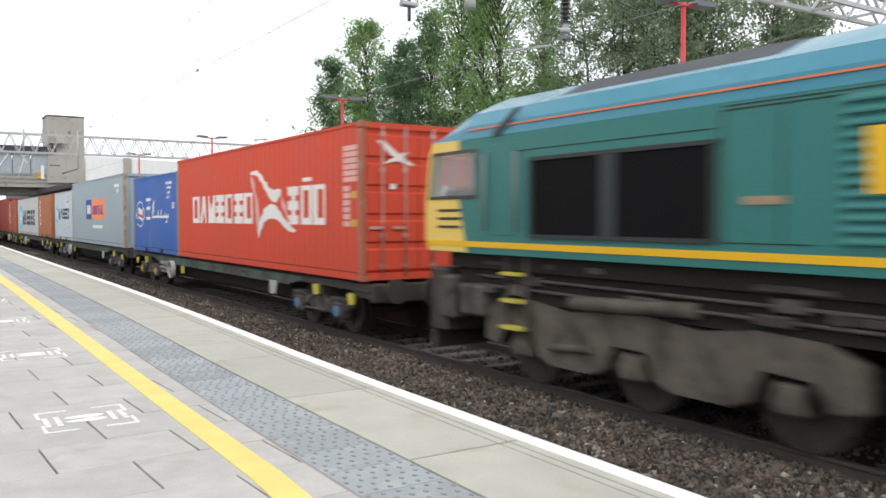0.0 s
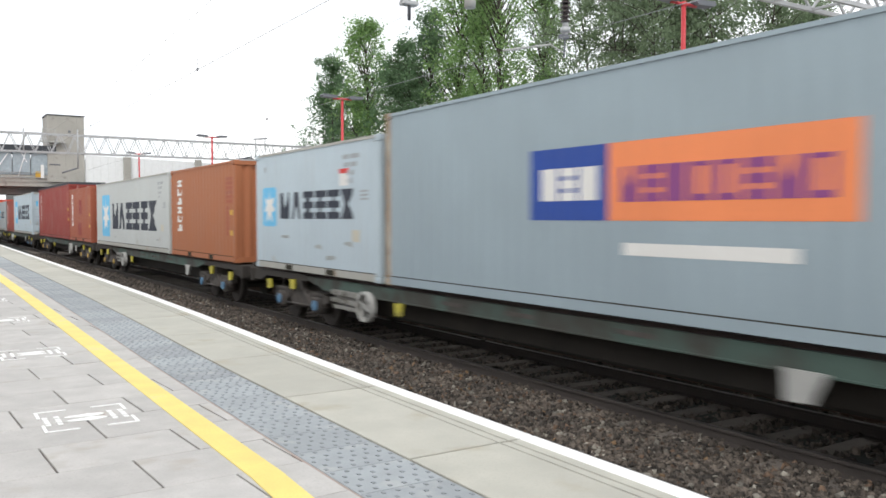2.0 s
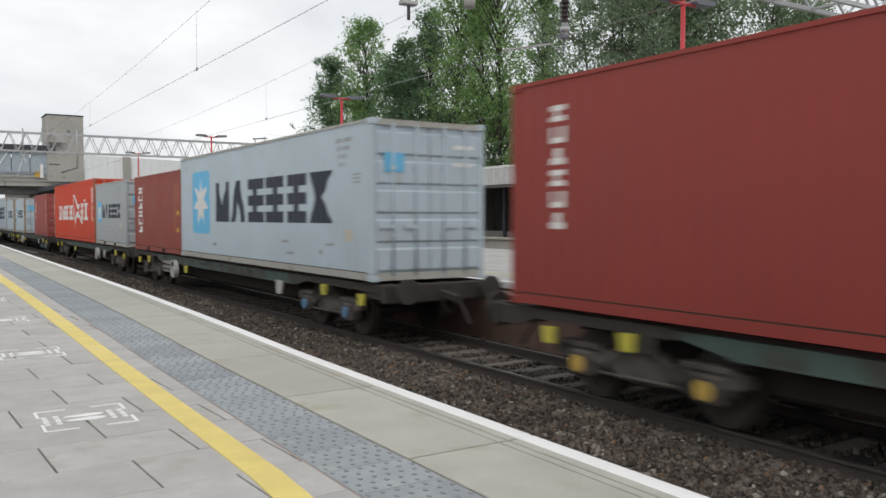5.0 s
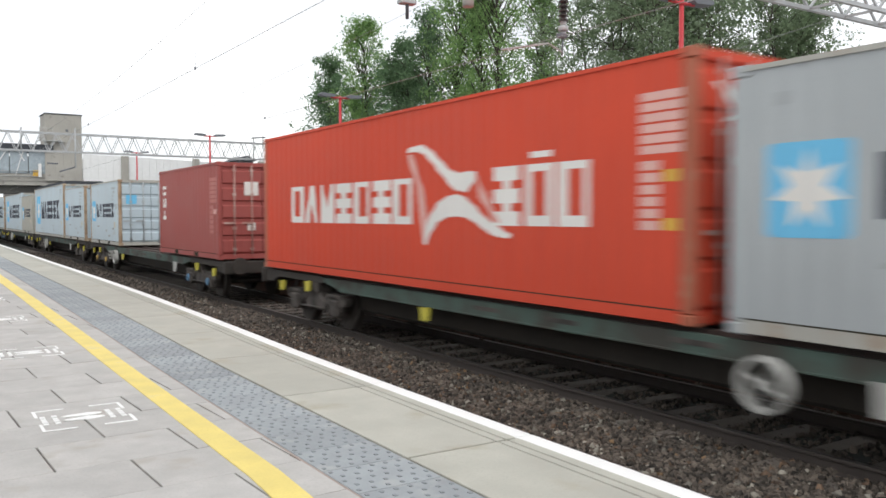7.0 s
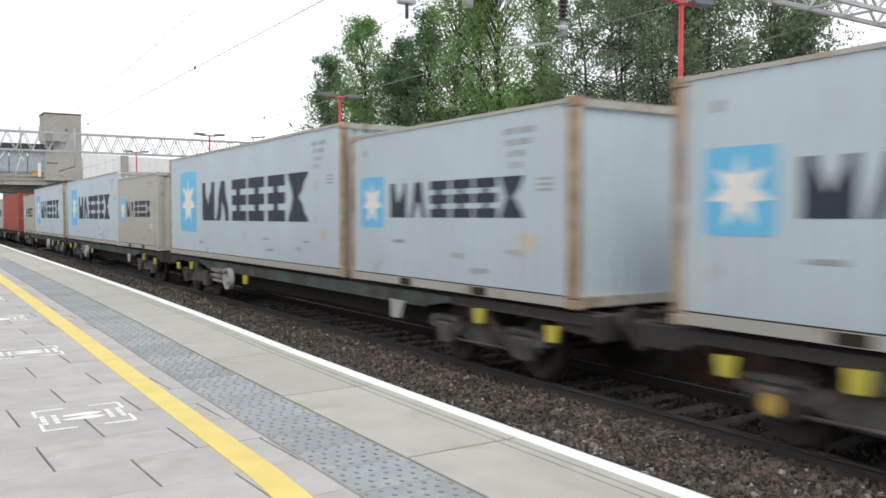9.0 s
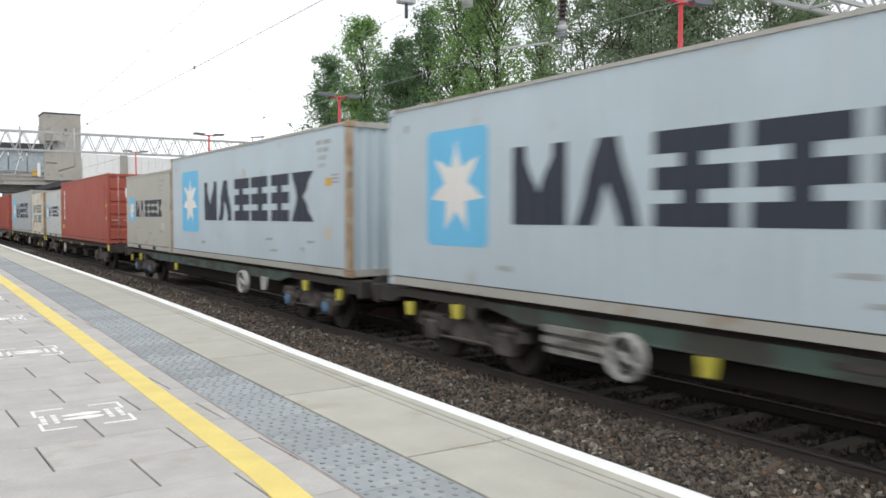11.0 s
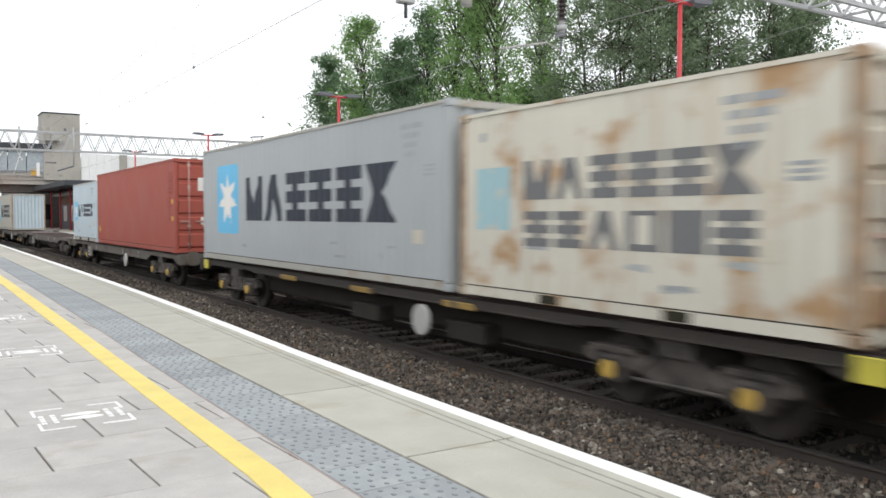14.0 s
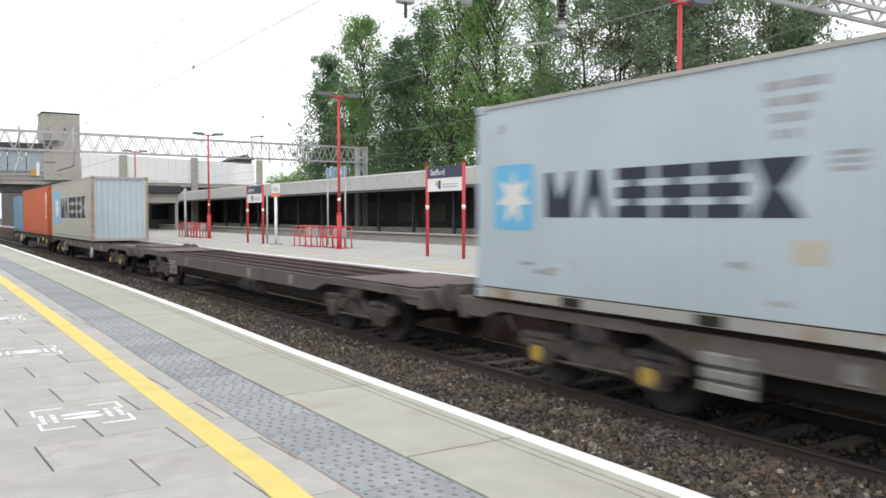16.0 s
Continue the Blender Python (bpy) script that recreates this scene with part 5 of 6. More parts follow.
    for s in (-1, 1):
        pn = Geo()
        x0_, x1_ = sorted((s * (W + 0.03), s * (W + 0.04)))
        pn.prism([(6.99, 1.52 + z), (6.96, 2.08 + z), (9.0, 2.08 + z), (9.0, 1.52 + z)], x0_, x1_, "x")
        part("yellow_panel", pn, STRIPE, ob, "yellow logo panel")
        x0_, x1_ = sorted((s * (W + 0.001), s * (W + 0.006)))
        for ya, yb, za, zb in ((5.5, 5.52, 1.1, 2.36), (6.15, 6.165, 1.1, 2.36), (5.5, 14.5, 2.36, 2.372), (5.5, 14.5, 2.40, 2.41), (1.62, 5.4, 2.2, 2.21), (5.5, 6.5, 1.08, 1.09)):
            part("panel_seam", Geo().box(x0_, x1_, ya, yb, za + z, zb + z), UNDER, ob)
    pl = Geo().box(W + 0.002, W + 0.012, 5.75, 6.2, 1.45 + z, 1.53 + z)
    part("name_plate", pl, RUST, ob)
    hd = Geo()
    hd.prism([(2.5, 0.0), (2.5, 0.06), (3.0, 0.34), (3.1, 0.34), (2.6, 0.0)], W + 0.005, W + 0.03, "x")
    part("exhaust_pipe", hd, LOCO_ROOF, ob, "", pose(0, -0.75, 2.42 + z))
    # below the body: sills, tank, bogies, wheels, steps
    sl = Geo()
    sl.box(-1.2, 1.2, 0.5, n - 0.5, 0.62 + z, 0.829 + z)
    sl.box(-1.12, 1.12, 0.6, n - 0.6, 1.12, 0.618 + z)
    sl.box(-1.25, 1.25, 7.9, 13.5, 0.35, 1.5, 0.1)
    part("underframe", sl, LOCO_UNDER, ob)
    wheel = Geo()
    for s in (-1, 1):
        x = s * 0.75
        wheel.tube((x - 0.07, 0, 0), (x + 0.07, 0, 0), 0.53, 32)
        wheel.tube((x + s * 0.07, 0, 0), (x + s * 0.2, 0, 0), 0.16, 12)
        for k in range(5):
            a = 2 * math.pi * k / 5
            wheel.box(x + s * 0.07 - 0.006, x + s * 0.07 + 0.006, 0.33 * math.cos(a) - 0.06, 0.33 * math.cos(a) + 0.06, 0.33 * math.sin(a) - 0.06, 0.33 * math.sin(a) + 0.06)
    wheel.tube((-0.8, 0, 0), (0.8, 0, 0), 0.1, 12)
    wm = wheel.mesh("wheelset", GRIME)
    for yc in (4.1, n - 4.1):
        b = Geo()
        for s in (-1, 1):
            x = s * 1.05
            o = [(-2.75, 0.55), (-2.45, 0.5), (-2.3, 0.75), (-1.75, 0.78), (-1.6, 0.45), (-1.35, 0.36), (-0.65, 0.36), (-0.4, 0.45), (-0.25, 0.75), (0.25, 0.75), (0.4, 0.45), (0.65, 0.36), (1.35, 0.36),
                 (1.6, 0.45), (1.75, 0.78), (2.3, 0.75), (2.45, 0.5), (2.75, 0.55), (2.75, 0.95), (2.4, 1.12), (1.7, 1.16), (1.0, 1.07), (0.4, 1.15), (-0.4, 1.15), (-1.0, 1.07), (-1.7, 1.16), (-2.4, 1.12), (-2.75, 0.95)]
            b.prism(o, x - 0.1, x + 0.1, "x")
            for q in (-2.0, 0.0, 2.0):
                b.box(x - 0.16, x + 0.08, q - 0.17, q + 0.17, 0.38, 0.7, 0.04)
                b.tube((x + s * 0.07, q, 0.53), (x + s * 0.14, q, 0.53), 0.12, 12)
            for q in (-1.0, 1.0):
                for d in (-0.15, 0.15):
                    b.tube((x, q + d, 0.5), (x, q + d, 0.95), 0.1, 10)
            b.tube((x + s * 0.12, -1.3, 0.6), (x + s * 0.12, -0.6, 0.66), 0.05, 8)
            b.tube((x + s * 0.13, -0.9, 1.2), (x + s * 0.13, 1.0, 1.28), 0.09, 8)
        b.box(-1.0, 1.0, -0.4, 0.4, 0.6, 1.2)
        bg = part("bogie", b, LOCO_BOGIE, ob, "", pose(0, yc, 0))
        for q in (-2.0, 0.0, 2.0):
            ws = part("wheelset", wm, None, bg, "", pose(0, q, 0.53))
            WHEELS.append((ws, q, 0.53, 0.53, rear - n))
    for q in (0, 1):
        m = (lambda y: y) if q == 0 else (lambda y: n - y)
        for k in range(3):
            st = Geo()
            st.box(1.05, 1.33, m(2.1) - 0.2, m(2.1) + 0.2, 0.78 + 0.36 * k - 0.02, 0.78 + 0.36 * k + 0.02)
            part("step", st, YELLOW_FITTING, ob, "yellow edged cab step")
        sb_ = Geo()
        for d in (-0.22, 0.22):
            sb_.bar((1.2, m(2.1) + d, 0.75), (1.2, m(2.1) + d, 1.75), 0.04, 0.06)
        sb_.box(1.0, 1.3, m(1.15) - 0.28, m(1.15) + 0.28, 0.85, 1.3, 0.04)
        sb_.box(1.0, 1.3, m(0.5) - 0.2, m(0.5) + 0.2, 0.75, 1.4, 0.04)
        part("step_frame", sb_, GRIME_GREY, ob)
    rr = random.Random(21)
    for q in (0, 1):
        m = (lambda y: y) if q == 0 else (lambda y: n - y)
        for k in range(16):
            y, h_, w_ = rr.uniform(1.4, 7.4), rr.uniform(0.05, 0.16), rr.uniform(0.12, 0.55)
            zc = rr.uniform(1.22, 1.62)
            part("pipe_box", Geo().box(1.13, 1.13 + rr.uniform(0.04, 0.12), m(y) - w_ / 2, m(y) + w_ / 2, zc - h_ / 2, zc + h_ / 2, 0.015), GRIME_GREY if k % 3 else GRIME, ob)
        for k in range(3):
            part("pipe", Geo().tube((1.16, m(1.2), 1.3 + 0.13 * k), (1.16, m(7.6), 1.26 + 0.14 * k), 0.022, 6), GRIME_GREY, ob)
    # the rear faces the wagons, so the drawn end at 0 is turned to y = rear
    ob.rotation_euler = (0, 0, 0)
    MOVERS.append((ob, TRACK, rear, RAIL_Z, "turned"))
    return ob


locomotive(10.75)


# ---- lamps, signs and seats on the island platform ----
def lamp_post(x, y, z=0.0, top=6.0, tint=RED_POST, gr="platform lamps"):
    ob = thing("lamp_post", "red platform lamp post with two flat grey lanterns" if tint is RED_POST else "grey platform lamp post with two flat lanterns", "lamp post", gr, pose(x, y, z))
    p = Geo().tube((0, 0, 0.0), (0, 0, 1.35), 0.1, 12).tube((0, 0, 1.35), (0, 0, 1.45), 0.1, 12, 0.065).tube((0, 0, 1.45), (0, 0, top - 0.05), 0.06, 12, 0.05)
    p.tube((0, 0, 0), (0, 0, 0.04), 0.16, 12)
    part("post", p, tint, ob)
    part("band", Geo().tube((0, 0, 1.9), (0, 0, 2.02), 0.064, 12), SIGN_WHITE, ob, "white band")
    part("bracket", Geo().tube((-0.4, 0, top), (0.4, 0, top), 0.035, 8).tube((0, 0, top - 0.06), (0, 0, top + 0.05), 0.06, 8), tint, ob)
    for s in (-1, 1):
        h = Geo().prism([(s * 0.25, 0.03), (s * 0.35, 0.075), (s * 0.85, 0.06), (s * 0.9, 0.0), (s * 0.85, -0.05), (s * 0.3, -0.04)], -0.16, 0.16, "y")
        part("lantern", h, LAMP_GREY, ob, "flat grey lantern", pose(0, 0, top + 0.02, 0, -4 * s, 0))
    return ob


for x, y in ((14.25, 12.4), (14.25, 29.5), (14.62, 47.6)):
    lamp_post(x, y)
part("notice", Geo().box(-0.1, -0.07, -0.25, 0.25, 2.7, 2.92), AMBER_INK, [o for o in scene.objects if o.name == "lamp_post"][0], "small yellow notice")
lamp_post(14.5, 65.6, 0, 6.2)


def text(name, words, size, mat, parent, m):
    c = bpy.data.curves.new(name, "FONT")
    c.body, c.size, c.extrude, c.align_x, c.align_y = words, size, 0.002, "CENTER", "CENTER"
    c.materials.append(mat)
    tmp = bpy.data.objects.new(name, c)
    me = bpy.data.meshes.new_from_object(tmp)
    bpy.data.objects.remove(tmp)
    return part(name, me, None, parent, "", m)


def station_sign(x, y, w=2.1, top=2.9):
    ob = thing("station_sign", "navy and white station name board between two red posts", "sign", "station signs", pose(x, y, 0))
    for s in (-1, 1):
        part("post", Geo().tube((0, s * w / 2, 0), (0, s * w / 2, top + 0.05), 0.055, 10), RED_POST, ob)
        part("band", Geo().tube((0, s * w / 2, 1.52), (0, s * w / 2, 1.66), 0.06, 10), SIGN_WHITE, ob, "white band")
    part("name_board", Geo().box(-0.03, 0.03, -w / 2 + 0.06, w / 2 - 0.06, top - 0.38, top, 0.006), SIGN_NAVY, ob, "navy name board")
    part("info_board", Geo().box(-0.03, 0.03, -w / 2 + 0.06, w / 2 - 0.06, top - 0.80, top - 0.384, 0.006), SIGN_WHITE, ob, "white information board")
    text("lettering", "Stafford", 0.27, SIGN_WHITE, ob, pose(-0.034, 0.4, top - 0.2, 90, 0, -90))
    b = Geo()
    for k in range(2):
        b.box(-0.036, -0.031, -0.75, 0.1, top - 0.6 - 0.08 * k, top - 0.57 - 0.08 * k)
    part("text_bar", b, PALE_FITTING, ob)
    sy = Geo().box(-0.036, -0.031, 0.2, 0.35, top - 0.72, top - 0.46).box(-0.036, -0.031, 0.4, 0.46, top - 0.62, top - 0.52)
    part("pictogram", sy, SIGN_NAVY, ob, "dark way-out symbol")
    return ob


station_sign(14.2, 21.75)
station_sign(13.9, 38.0, 2.1, 2.75)
ob = thing("post_sign", "white post with a white and orange notice", "sign", "", pose(14.05, 35.7, 0))
part("post", Geo().tube((0, 0, 0), (0, 0, 2.2), 0.07, 12), SIGN_WHITE, ob)
part("base", Geo().tube((0, 0, 0), (0, 0, 0.03), 0.3, 14), LAMP_GREY, ob)
part("board", Geo().box(-0.03, 0.03, -0.45, 0.45, 2.35, 2.8, 0.005), SIGN_WHITE, ob)
part("strip", Geo().box(-0.032, 0.032, -0.45, 0.45, 2.2, 2.348), ORANGE, ob, "orange strip")
part("text_bar", Geo().box(-0.037, -0.031, -0.35, 0.3, 2.55, 2.6).box(-0.037, -0.031, -0.35, 0.1, 2.45, 2.5), PALE_FITTING, ob)
ob = thing("grey_post", "slim grey steel post on the platform", "post", "", pose(14.2, 37.2, 0))
part("post", Geo().tube((0, 0, 0), (0, 0, 2.5), 0.05, 10), STEEL, ob)
ob = thing("grey_post", "grey post with a small white board", "post", "", pose(14.2, 51.0, 0))
part("post", Geo().tube((0, 0, 0), (0, 0, 3.0), 0.07, 10), STEEL, ob)
part("board", Geo().box(-0.03, 0.03, -0.3, 0.3, 2.3, 2.95), PALE_FITTING, ob)


def bench(x, y):
    """Tubular red bench with hooped ends and pale slatted seats."""
    ob = thing("bench", "red tubular metal bench with pale seat backs", "bench", "platform benches", pose(x, y, 0))
    n = 3
    for k in range(n + 1):
        q = -0.9 + 0.6 * k
        h = Geo().tube((0, q, 0), (0, q, 0.78), 0.027, 8).tube((0, q, 0.78), (0.1, q, 0.86), 0.027, 8).tube((0.1, q, 0.86), (0.5, q, 0.86), 0.027, 8).tube((0.5, q, 0.86), (0.55, q, 0.0), 0.027, 8)
        h.box(-0.12, 0.65, q - 0.05, q + 0.05, 0.0, 0.02)
        part("hoop", h, RED_POST, ob)
    part("rail", Geo().tube((0.5, -0.95, 0.86), (0.5, 0.95, 0.86), 0.03, 8).tube((0.05, -0.95, 0.45), (0.05, 0.95, 0.45), 0.03, 8), RED_POST, ob)
    for k in range(2):
        q = -0.27 + 0.6 * k
        part("seat_back", Geo().box(0.44, 0.47, q - 0.26, q + 0.26, 0.5, 0.86, 0.01), PALE_FITTING, ob, "pale perforated seat back")
        part("seat", Geo().box(0.08, 0.45, q - 0.26, q + 0.26, 0.44, 0.48, 0.01), PALE_FITTING, ob)
    return ob


bench(14.15, 32.9)
bench(14.4, 30.7)
bench(14.4, 52.2)
bench(14.4, 49.6)

# ---- overhead line ----
def truss(name_label, y, x0, x1, z0, z1, w=0.6, bays=None, mat=STEEL, masts=()):
    """A lattice portal boom across the tracks: four chords, zigzag lacing, masts."""
    ob = thing("gantry", name_label, "gantry", "overhead line portals")
    n = bays or int((x1 - x0) / (z1 - z0))
    for zc in (z0, z1):
        for yy in (y - w / 2, y + w / 2):
            part("chord", Geo().bar((x0, yy, zc), (x1, yy, zc), 0.085, 0.085), mat, ob)
    for yy in (y - w / 2, y + w / 2):
        l = Geo()
        for i in range(n):
            a, b = x0 + (x1 - x0) * i / n, x0 + (x1 - x0) * (i + 1) / n
            l.bar((a, yy, z0), ((a + b) / 2, yy, z1), 0.045)
            l.bar(((a + b) / 2, yy, z1), (b, yy, z0), 0.045)
        part("lacing", l, mat, ob)
    l = Geo()
    for i in range(n + 1):
        a = x0 + (x1 - x0) * i / n
        l.bar((a, y - w / 2, z0), (a, y + w / 2, z0), 0.05)
        l.bar((a, y - w / 2, z1), (a, y + w / 2, z1), 0.05)
    tagged(part("cross_tie", l, mat, ob), "", "", "", "stuff")
    for mx_, base in masts:
        for dx in (-0.35, 0.35):
            part("mast", Geo().box(mx_ + dx - 0.11, mx_ + dx + 0.11, y - 0.3, y + 0.3, base, z1 + 0.06, 0.02), mat, ob)
        k = Geo()
        for i in range(7):
            zq = base + (z0 - base) * i / 7
            k.bar((mx_ - 0.35, y, zq), (mx_ + 0.35, y, zq + (z0 - base) / 7), 0.06)
        part("mast_lacing", k, mat, ob)
    return ob


gantry = truss("long galvanised lattice gantry spanning the tracks", 60.0, -8.0, 31.2, 5.65, 6.85, 0.8, 40, STEEL, ((31.0, -1.29), (-8.2, -1.29)))
for x, z0, z1 in ((9.22, 4.6, 7.21), (5.98, 5.7, 7.1), (21.58, 5.46, 7.24), (22.3, 6.4, 7.41), (22.92, 5.29, 6.7), (25.68, 5.3, 6.93)):
    part("upright", Geo().tube((x, 59.5, z0), (x, 59.5, z1), 0.05, 8), STEEL, gantry, "grey drop post")
for x0, z0, x1, z1 in ((8.23, 4.3, 9.17, 4.63), (7.5, 4.84, 8.14, 4.82), (21.4, 7.2, 22.5, 7.3), (25.2, 4.5, 26.1, 4.75)):
    part("arm", Geo().tube((x0, 59.5, z0), (x1, 59.5, z1), 0.05, 8), LAMP_GREY, gantry, "dark insulated arm")
truss("grey lattice gantry boom carrying the overhead line", 10.05, -10.0, 34.0, 5.68, 6.3, 0.75, 34, STEEL, ((34.3, -1.29), (-10.3, -1.29)))


def insulator(x, y, z0, z1, label):
    ob = thing("insulator", label, "insulator", "overhead line insulators")
    n = 7
    step = (z1 - z0 - 0.1) / n
    for i in range(n):
        z = z0 + 0.1 + step * i
        part("disc", Geo().tube((x, y, z), (x, y, z + 0.03), 0.085, 14, 0.07).tube((x, y, z + 0.03), (x, y, z + step), 0.045, 10), PORCELAIN, ob, "brown ribbed porcelain")
    part("end_fitting", Geo().tube((x, y, z0 + 0.02), (x, y, z0 + 0.1), 0.05, 10).tube((x, y, z0 - 0.06), (x, y, z0 + 0.02), 0.08, 12).tube((x, y, z0 - 0.12), (x, y, z0 - 0.06), 0.045, 10), STEEL, ob)
    part("hanger", Geo().tube((x, y, z1), (x, y, 5.7), 0.045, 10), STEEL, ob)
    return ob


ob = insulator(8.79, 10.05, 4.34, 4.95, "brown ribbed insulator hanging from the gantry")
part("drop_tube", Geo().tube((8.79, 10.05, 4.22), (8.76, 10.05, 3.89), 0.014, 8), LAMP_GREY, ob)
part("clamp", Geo().box(8.68, 8.84, 10.0, 10.1, 4.17, 4.24, 0.01), LAMP_GREY, ob)
part("registration_arm", Geo().tube((7.6, 10.1, 3.87), (8.5, 10.07, 4.06), 0.016, 8).tube((8.5, 10.07, 4.06), (8.76, 10.05, 3.95), 0.012, 8), PALE_FITTING, ob, "pale registration arm")
ob = thing("drop_bracket", "short grey drop tube hanging from the gantry", "bracket")
part("tube", Geo().tube((5.9, 10.05, 4.1), (5.9, 10.05, 5.7), 0.025, 8), LAMP_GREY, ob)
part("clamp", Geo().box(5.77, 6.02, 9.98, 10.12, 4.3, 4.36, 0.012), STEEL, ob)
part("elbow", Geo().tube((5.79, 10.05, 4.33), (5.79, 10.05, 4.46), 0.03, 8), STEEL, ob)
ob = thing("drop_bracket", "pale capped drop tube hanging from the gantry", "bracket")
part("tube", Geo().tube((6.94, 10.05, 4.41), (6.94, 10.05, 4.62), 0.085, 12).tube((6.94, 10.05, 4.62), (6.94, 10.05, 5.7), 0.04, 8), PALE_FITTING, ob)


def wire(label, x, z, y0=-30, y1=93.4, sag=0.0, r=0.005):
    ob = thing("overhead_wire", label, "wire", "overhead wires")
    g, n, k = Geo(), 30, 5
    for i in range(n + 1):
        y = y0 + (y1 - y0) * i / n
        c = z + sag * ((y - 35) / 25) ** 2
        g.v += [(x + r * math.cos(2 * math.pi * q / k), y, c + r * math.sin(2 * math.pi * q / k)) for q in range(k)]
    for i in range(n):
        g.f += [(k * i + q, k * i + (q + 1) % k, k * i + k + (q + 1) % k, k * i + k + q) for q in range(k)]
    g.s, g.m = [True] * len(g.f), [0] * len(g.f)
    part("strand", g, WIRE, ob)


wire("contact wire above the near track", 4.53, 4.1, -30, 93.4, 0.02, 0.0042)
wire("sagging catenary wire above the near track", 4.53, 4.72, 10, 60, 0.75, 0.0032)
wire("contact wire above the train", 7.93, 3.93, -30, 93.4, 0.0, 0.005)
wire("sagging catenary wire above the train", 7.93, 4.66, 10, 60, 0.7, 0.0035)
wire("contact wire above the far track", 22.8, 4.82, -30, 93.4, 0.0, 0.008)
wire("sagging catenary wire above the far track", 22.8, 5.98, 10, 60, 1.68, 0.01)
wire("lower feeder wire beyond the far track", 24.2, 4.35, -30, 93.4, 0.0, 0.007)
ob = thing("wire_dropper", "short droppers between contact and catenary wire", "wire")
for x, z, y, up in ((4.53, 4.1, 15.6, 1.1), (4.53, 4.1, 26.8, 0.66), (4.53, 4.1, 38.0, 0.62), (7.93, 3.93, 21.0, 0.92), (7.93, 3.93, 32.0, 0.74)):
    part("strand", Geo().tube((x, y, z), (x, y, z + up), 0.0025, 5), WIRE, ob)
    part("clip", Geo().box(x - 0.01, x + 0.01, y - 0.04, y + 0.04, z - 0.01, z + 0.04), LAMP_GREY, ob)

ob = thing("platform_number_sign", "pale blue board with two platform numbers", "sign", "", pose(16.0, 33.4, 0))
for s in (-1, 1):
    part("board", Geo().box(-0.03, 0.03, s * 0.55 - 0.48, s * 0.55 + 0.48, 3.02, 3.5, 0.005), SIGN_BLUE, ob)
text("number", "5", 0.4, SIGN_WHITE, ob, pose(-0.034, 0.55, 3.27, 90, 0, -90))
text("number", "6", 0.4, SIGN_WHITE, ob, pose(-0.034, -0.55, 3.27, 90, 0, -90))
part("hanger", Geo().tube((0, 0.9, 0.0), (0, 0.9, 3.5), 0.04, 8).tube((0, -0.9, 0.0), (0, -0.9, 3.5), 0.04, 8), STEEL, ob)

CLAY = material("brown_brick_band", (0.20, 0.13, 0.10), 0.9, vary=0.15)
# opaque panes: the sky's reflection is painted in as pale blue
SKY_GLASS = material("sky_coloured_glazing", (0.36, 0.42, 0.46), 0.2, bump=0)
# ---- footbridge, lift tower, waiting room ----
ob = thing("footbridge", "concrete station footbridge with white clad sides", "footbridge")
part("deck", Geo().box(-12, 36, 94.0, 98.5, 4.55, 5.0), CONCRETE, ob)
part("deck_beam", Geo().box(-12, 36, 94.6, 98.4, 3.75, 4.549), SHED, ob, "dark deck beams")
for i in range(22):
    part("cladding_panel", Geo().box(15.3 + 0.755 * i, 15.3 + 0.755 * i + 0.74, 93.9, 93.98, 5.0, 7.95 - 0.02 * i), WHITE_CLAD, ob, "white cladding sheet")
part("far_side", Geo().box(-12, 36, 98.4, 98.5, 5.0, 7.75), WHITE_CLAD, ob)
part("parapet", Geo().box(-12, 12.0, 93.9, 94.05, 5.0, 5.7), CONCRETE, ob)
for i in range(14):
    part("glazing", Geo().box(-12 + 1.7 * i, -12 + 1.7 * i + 1.62, 93.92, 94.0, 5.75, 8.05), SKY_GLASS, ob, "glazed panel with the reflected sky painted in pale blue-grey")
part("roof", Geo().box(-12, 12.4, 93.5, 98.3, 8.1, 8.75, 0.03), ROOFING, ob)
for x in (-4, 2, 19.1, 26.8, 34.5):
    part("column", Geo().box(x, x + 0.75, 93.6, 93.88, -1.29, 7.9, 0.02), CONCRETE, ob)
part("notice_panel", Geo().box(10.48, 10.99, 93.78, 93.9, 5.4, 6.08, 0.01), AMBER_INK, ob, "yellow notice panel")
part("cabinet", Geo().box(10.97, 11.27, 93.7, 93.9, 5.4, 6.79, 0.01), SIGN_WHITE, ob, "white cabinet")
for z in (5.45, 5.95):
    part("rail", Geo().tube((-12, 93.75, z), (11.5, 93.75, z), 0.04, 6), STEEL, ob, "grey handrail")
for x0, z0, x1, z1 in ((8.9, 5.6, 9.6, 8.0), (9.2, 8.0, 9.7, 7.0), (7.0, 6.3, 8.0, 7.9)):
    part("inner_brace", Geo().bar((x0, 93.86, z0), (x1, 93.86, z1), 0.09), WHITE_CLAD, ob, "pale brace behind the glazing")
ob = thing("lift_tower", "tall weathered concrete lift tower beside the footbridge", "tower")
part("shaft", Geo().box(11.62, 15.17, 93.7, 97.2, 5.02, 11.95, 0.03), CONCRETE, ob)
part("cap", Geo().box(11.55, 15.24, 93.62, 97.3, 11.95, 12.05, 0.02), ROOFING, ob)
part("hatch", Geo().box(13.6, 13.85, 93.66, 93.72, 10.2, 10.45), LAMP_GREY, ob)
rl = Geo()
for x in (11.1, 11.7, 12.3):
    rl.tube((x, 93.2, 9.2), (x, 93.2, 10.5), 0.04, 6)
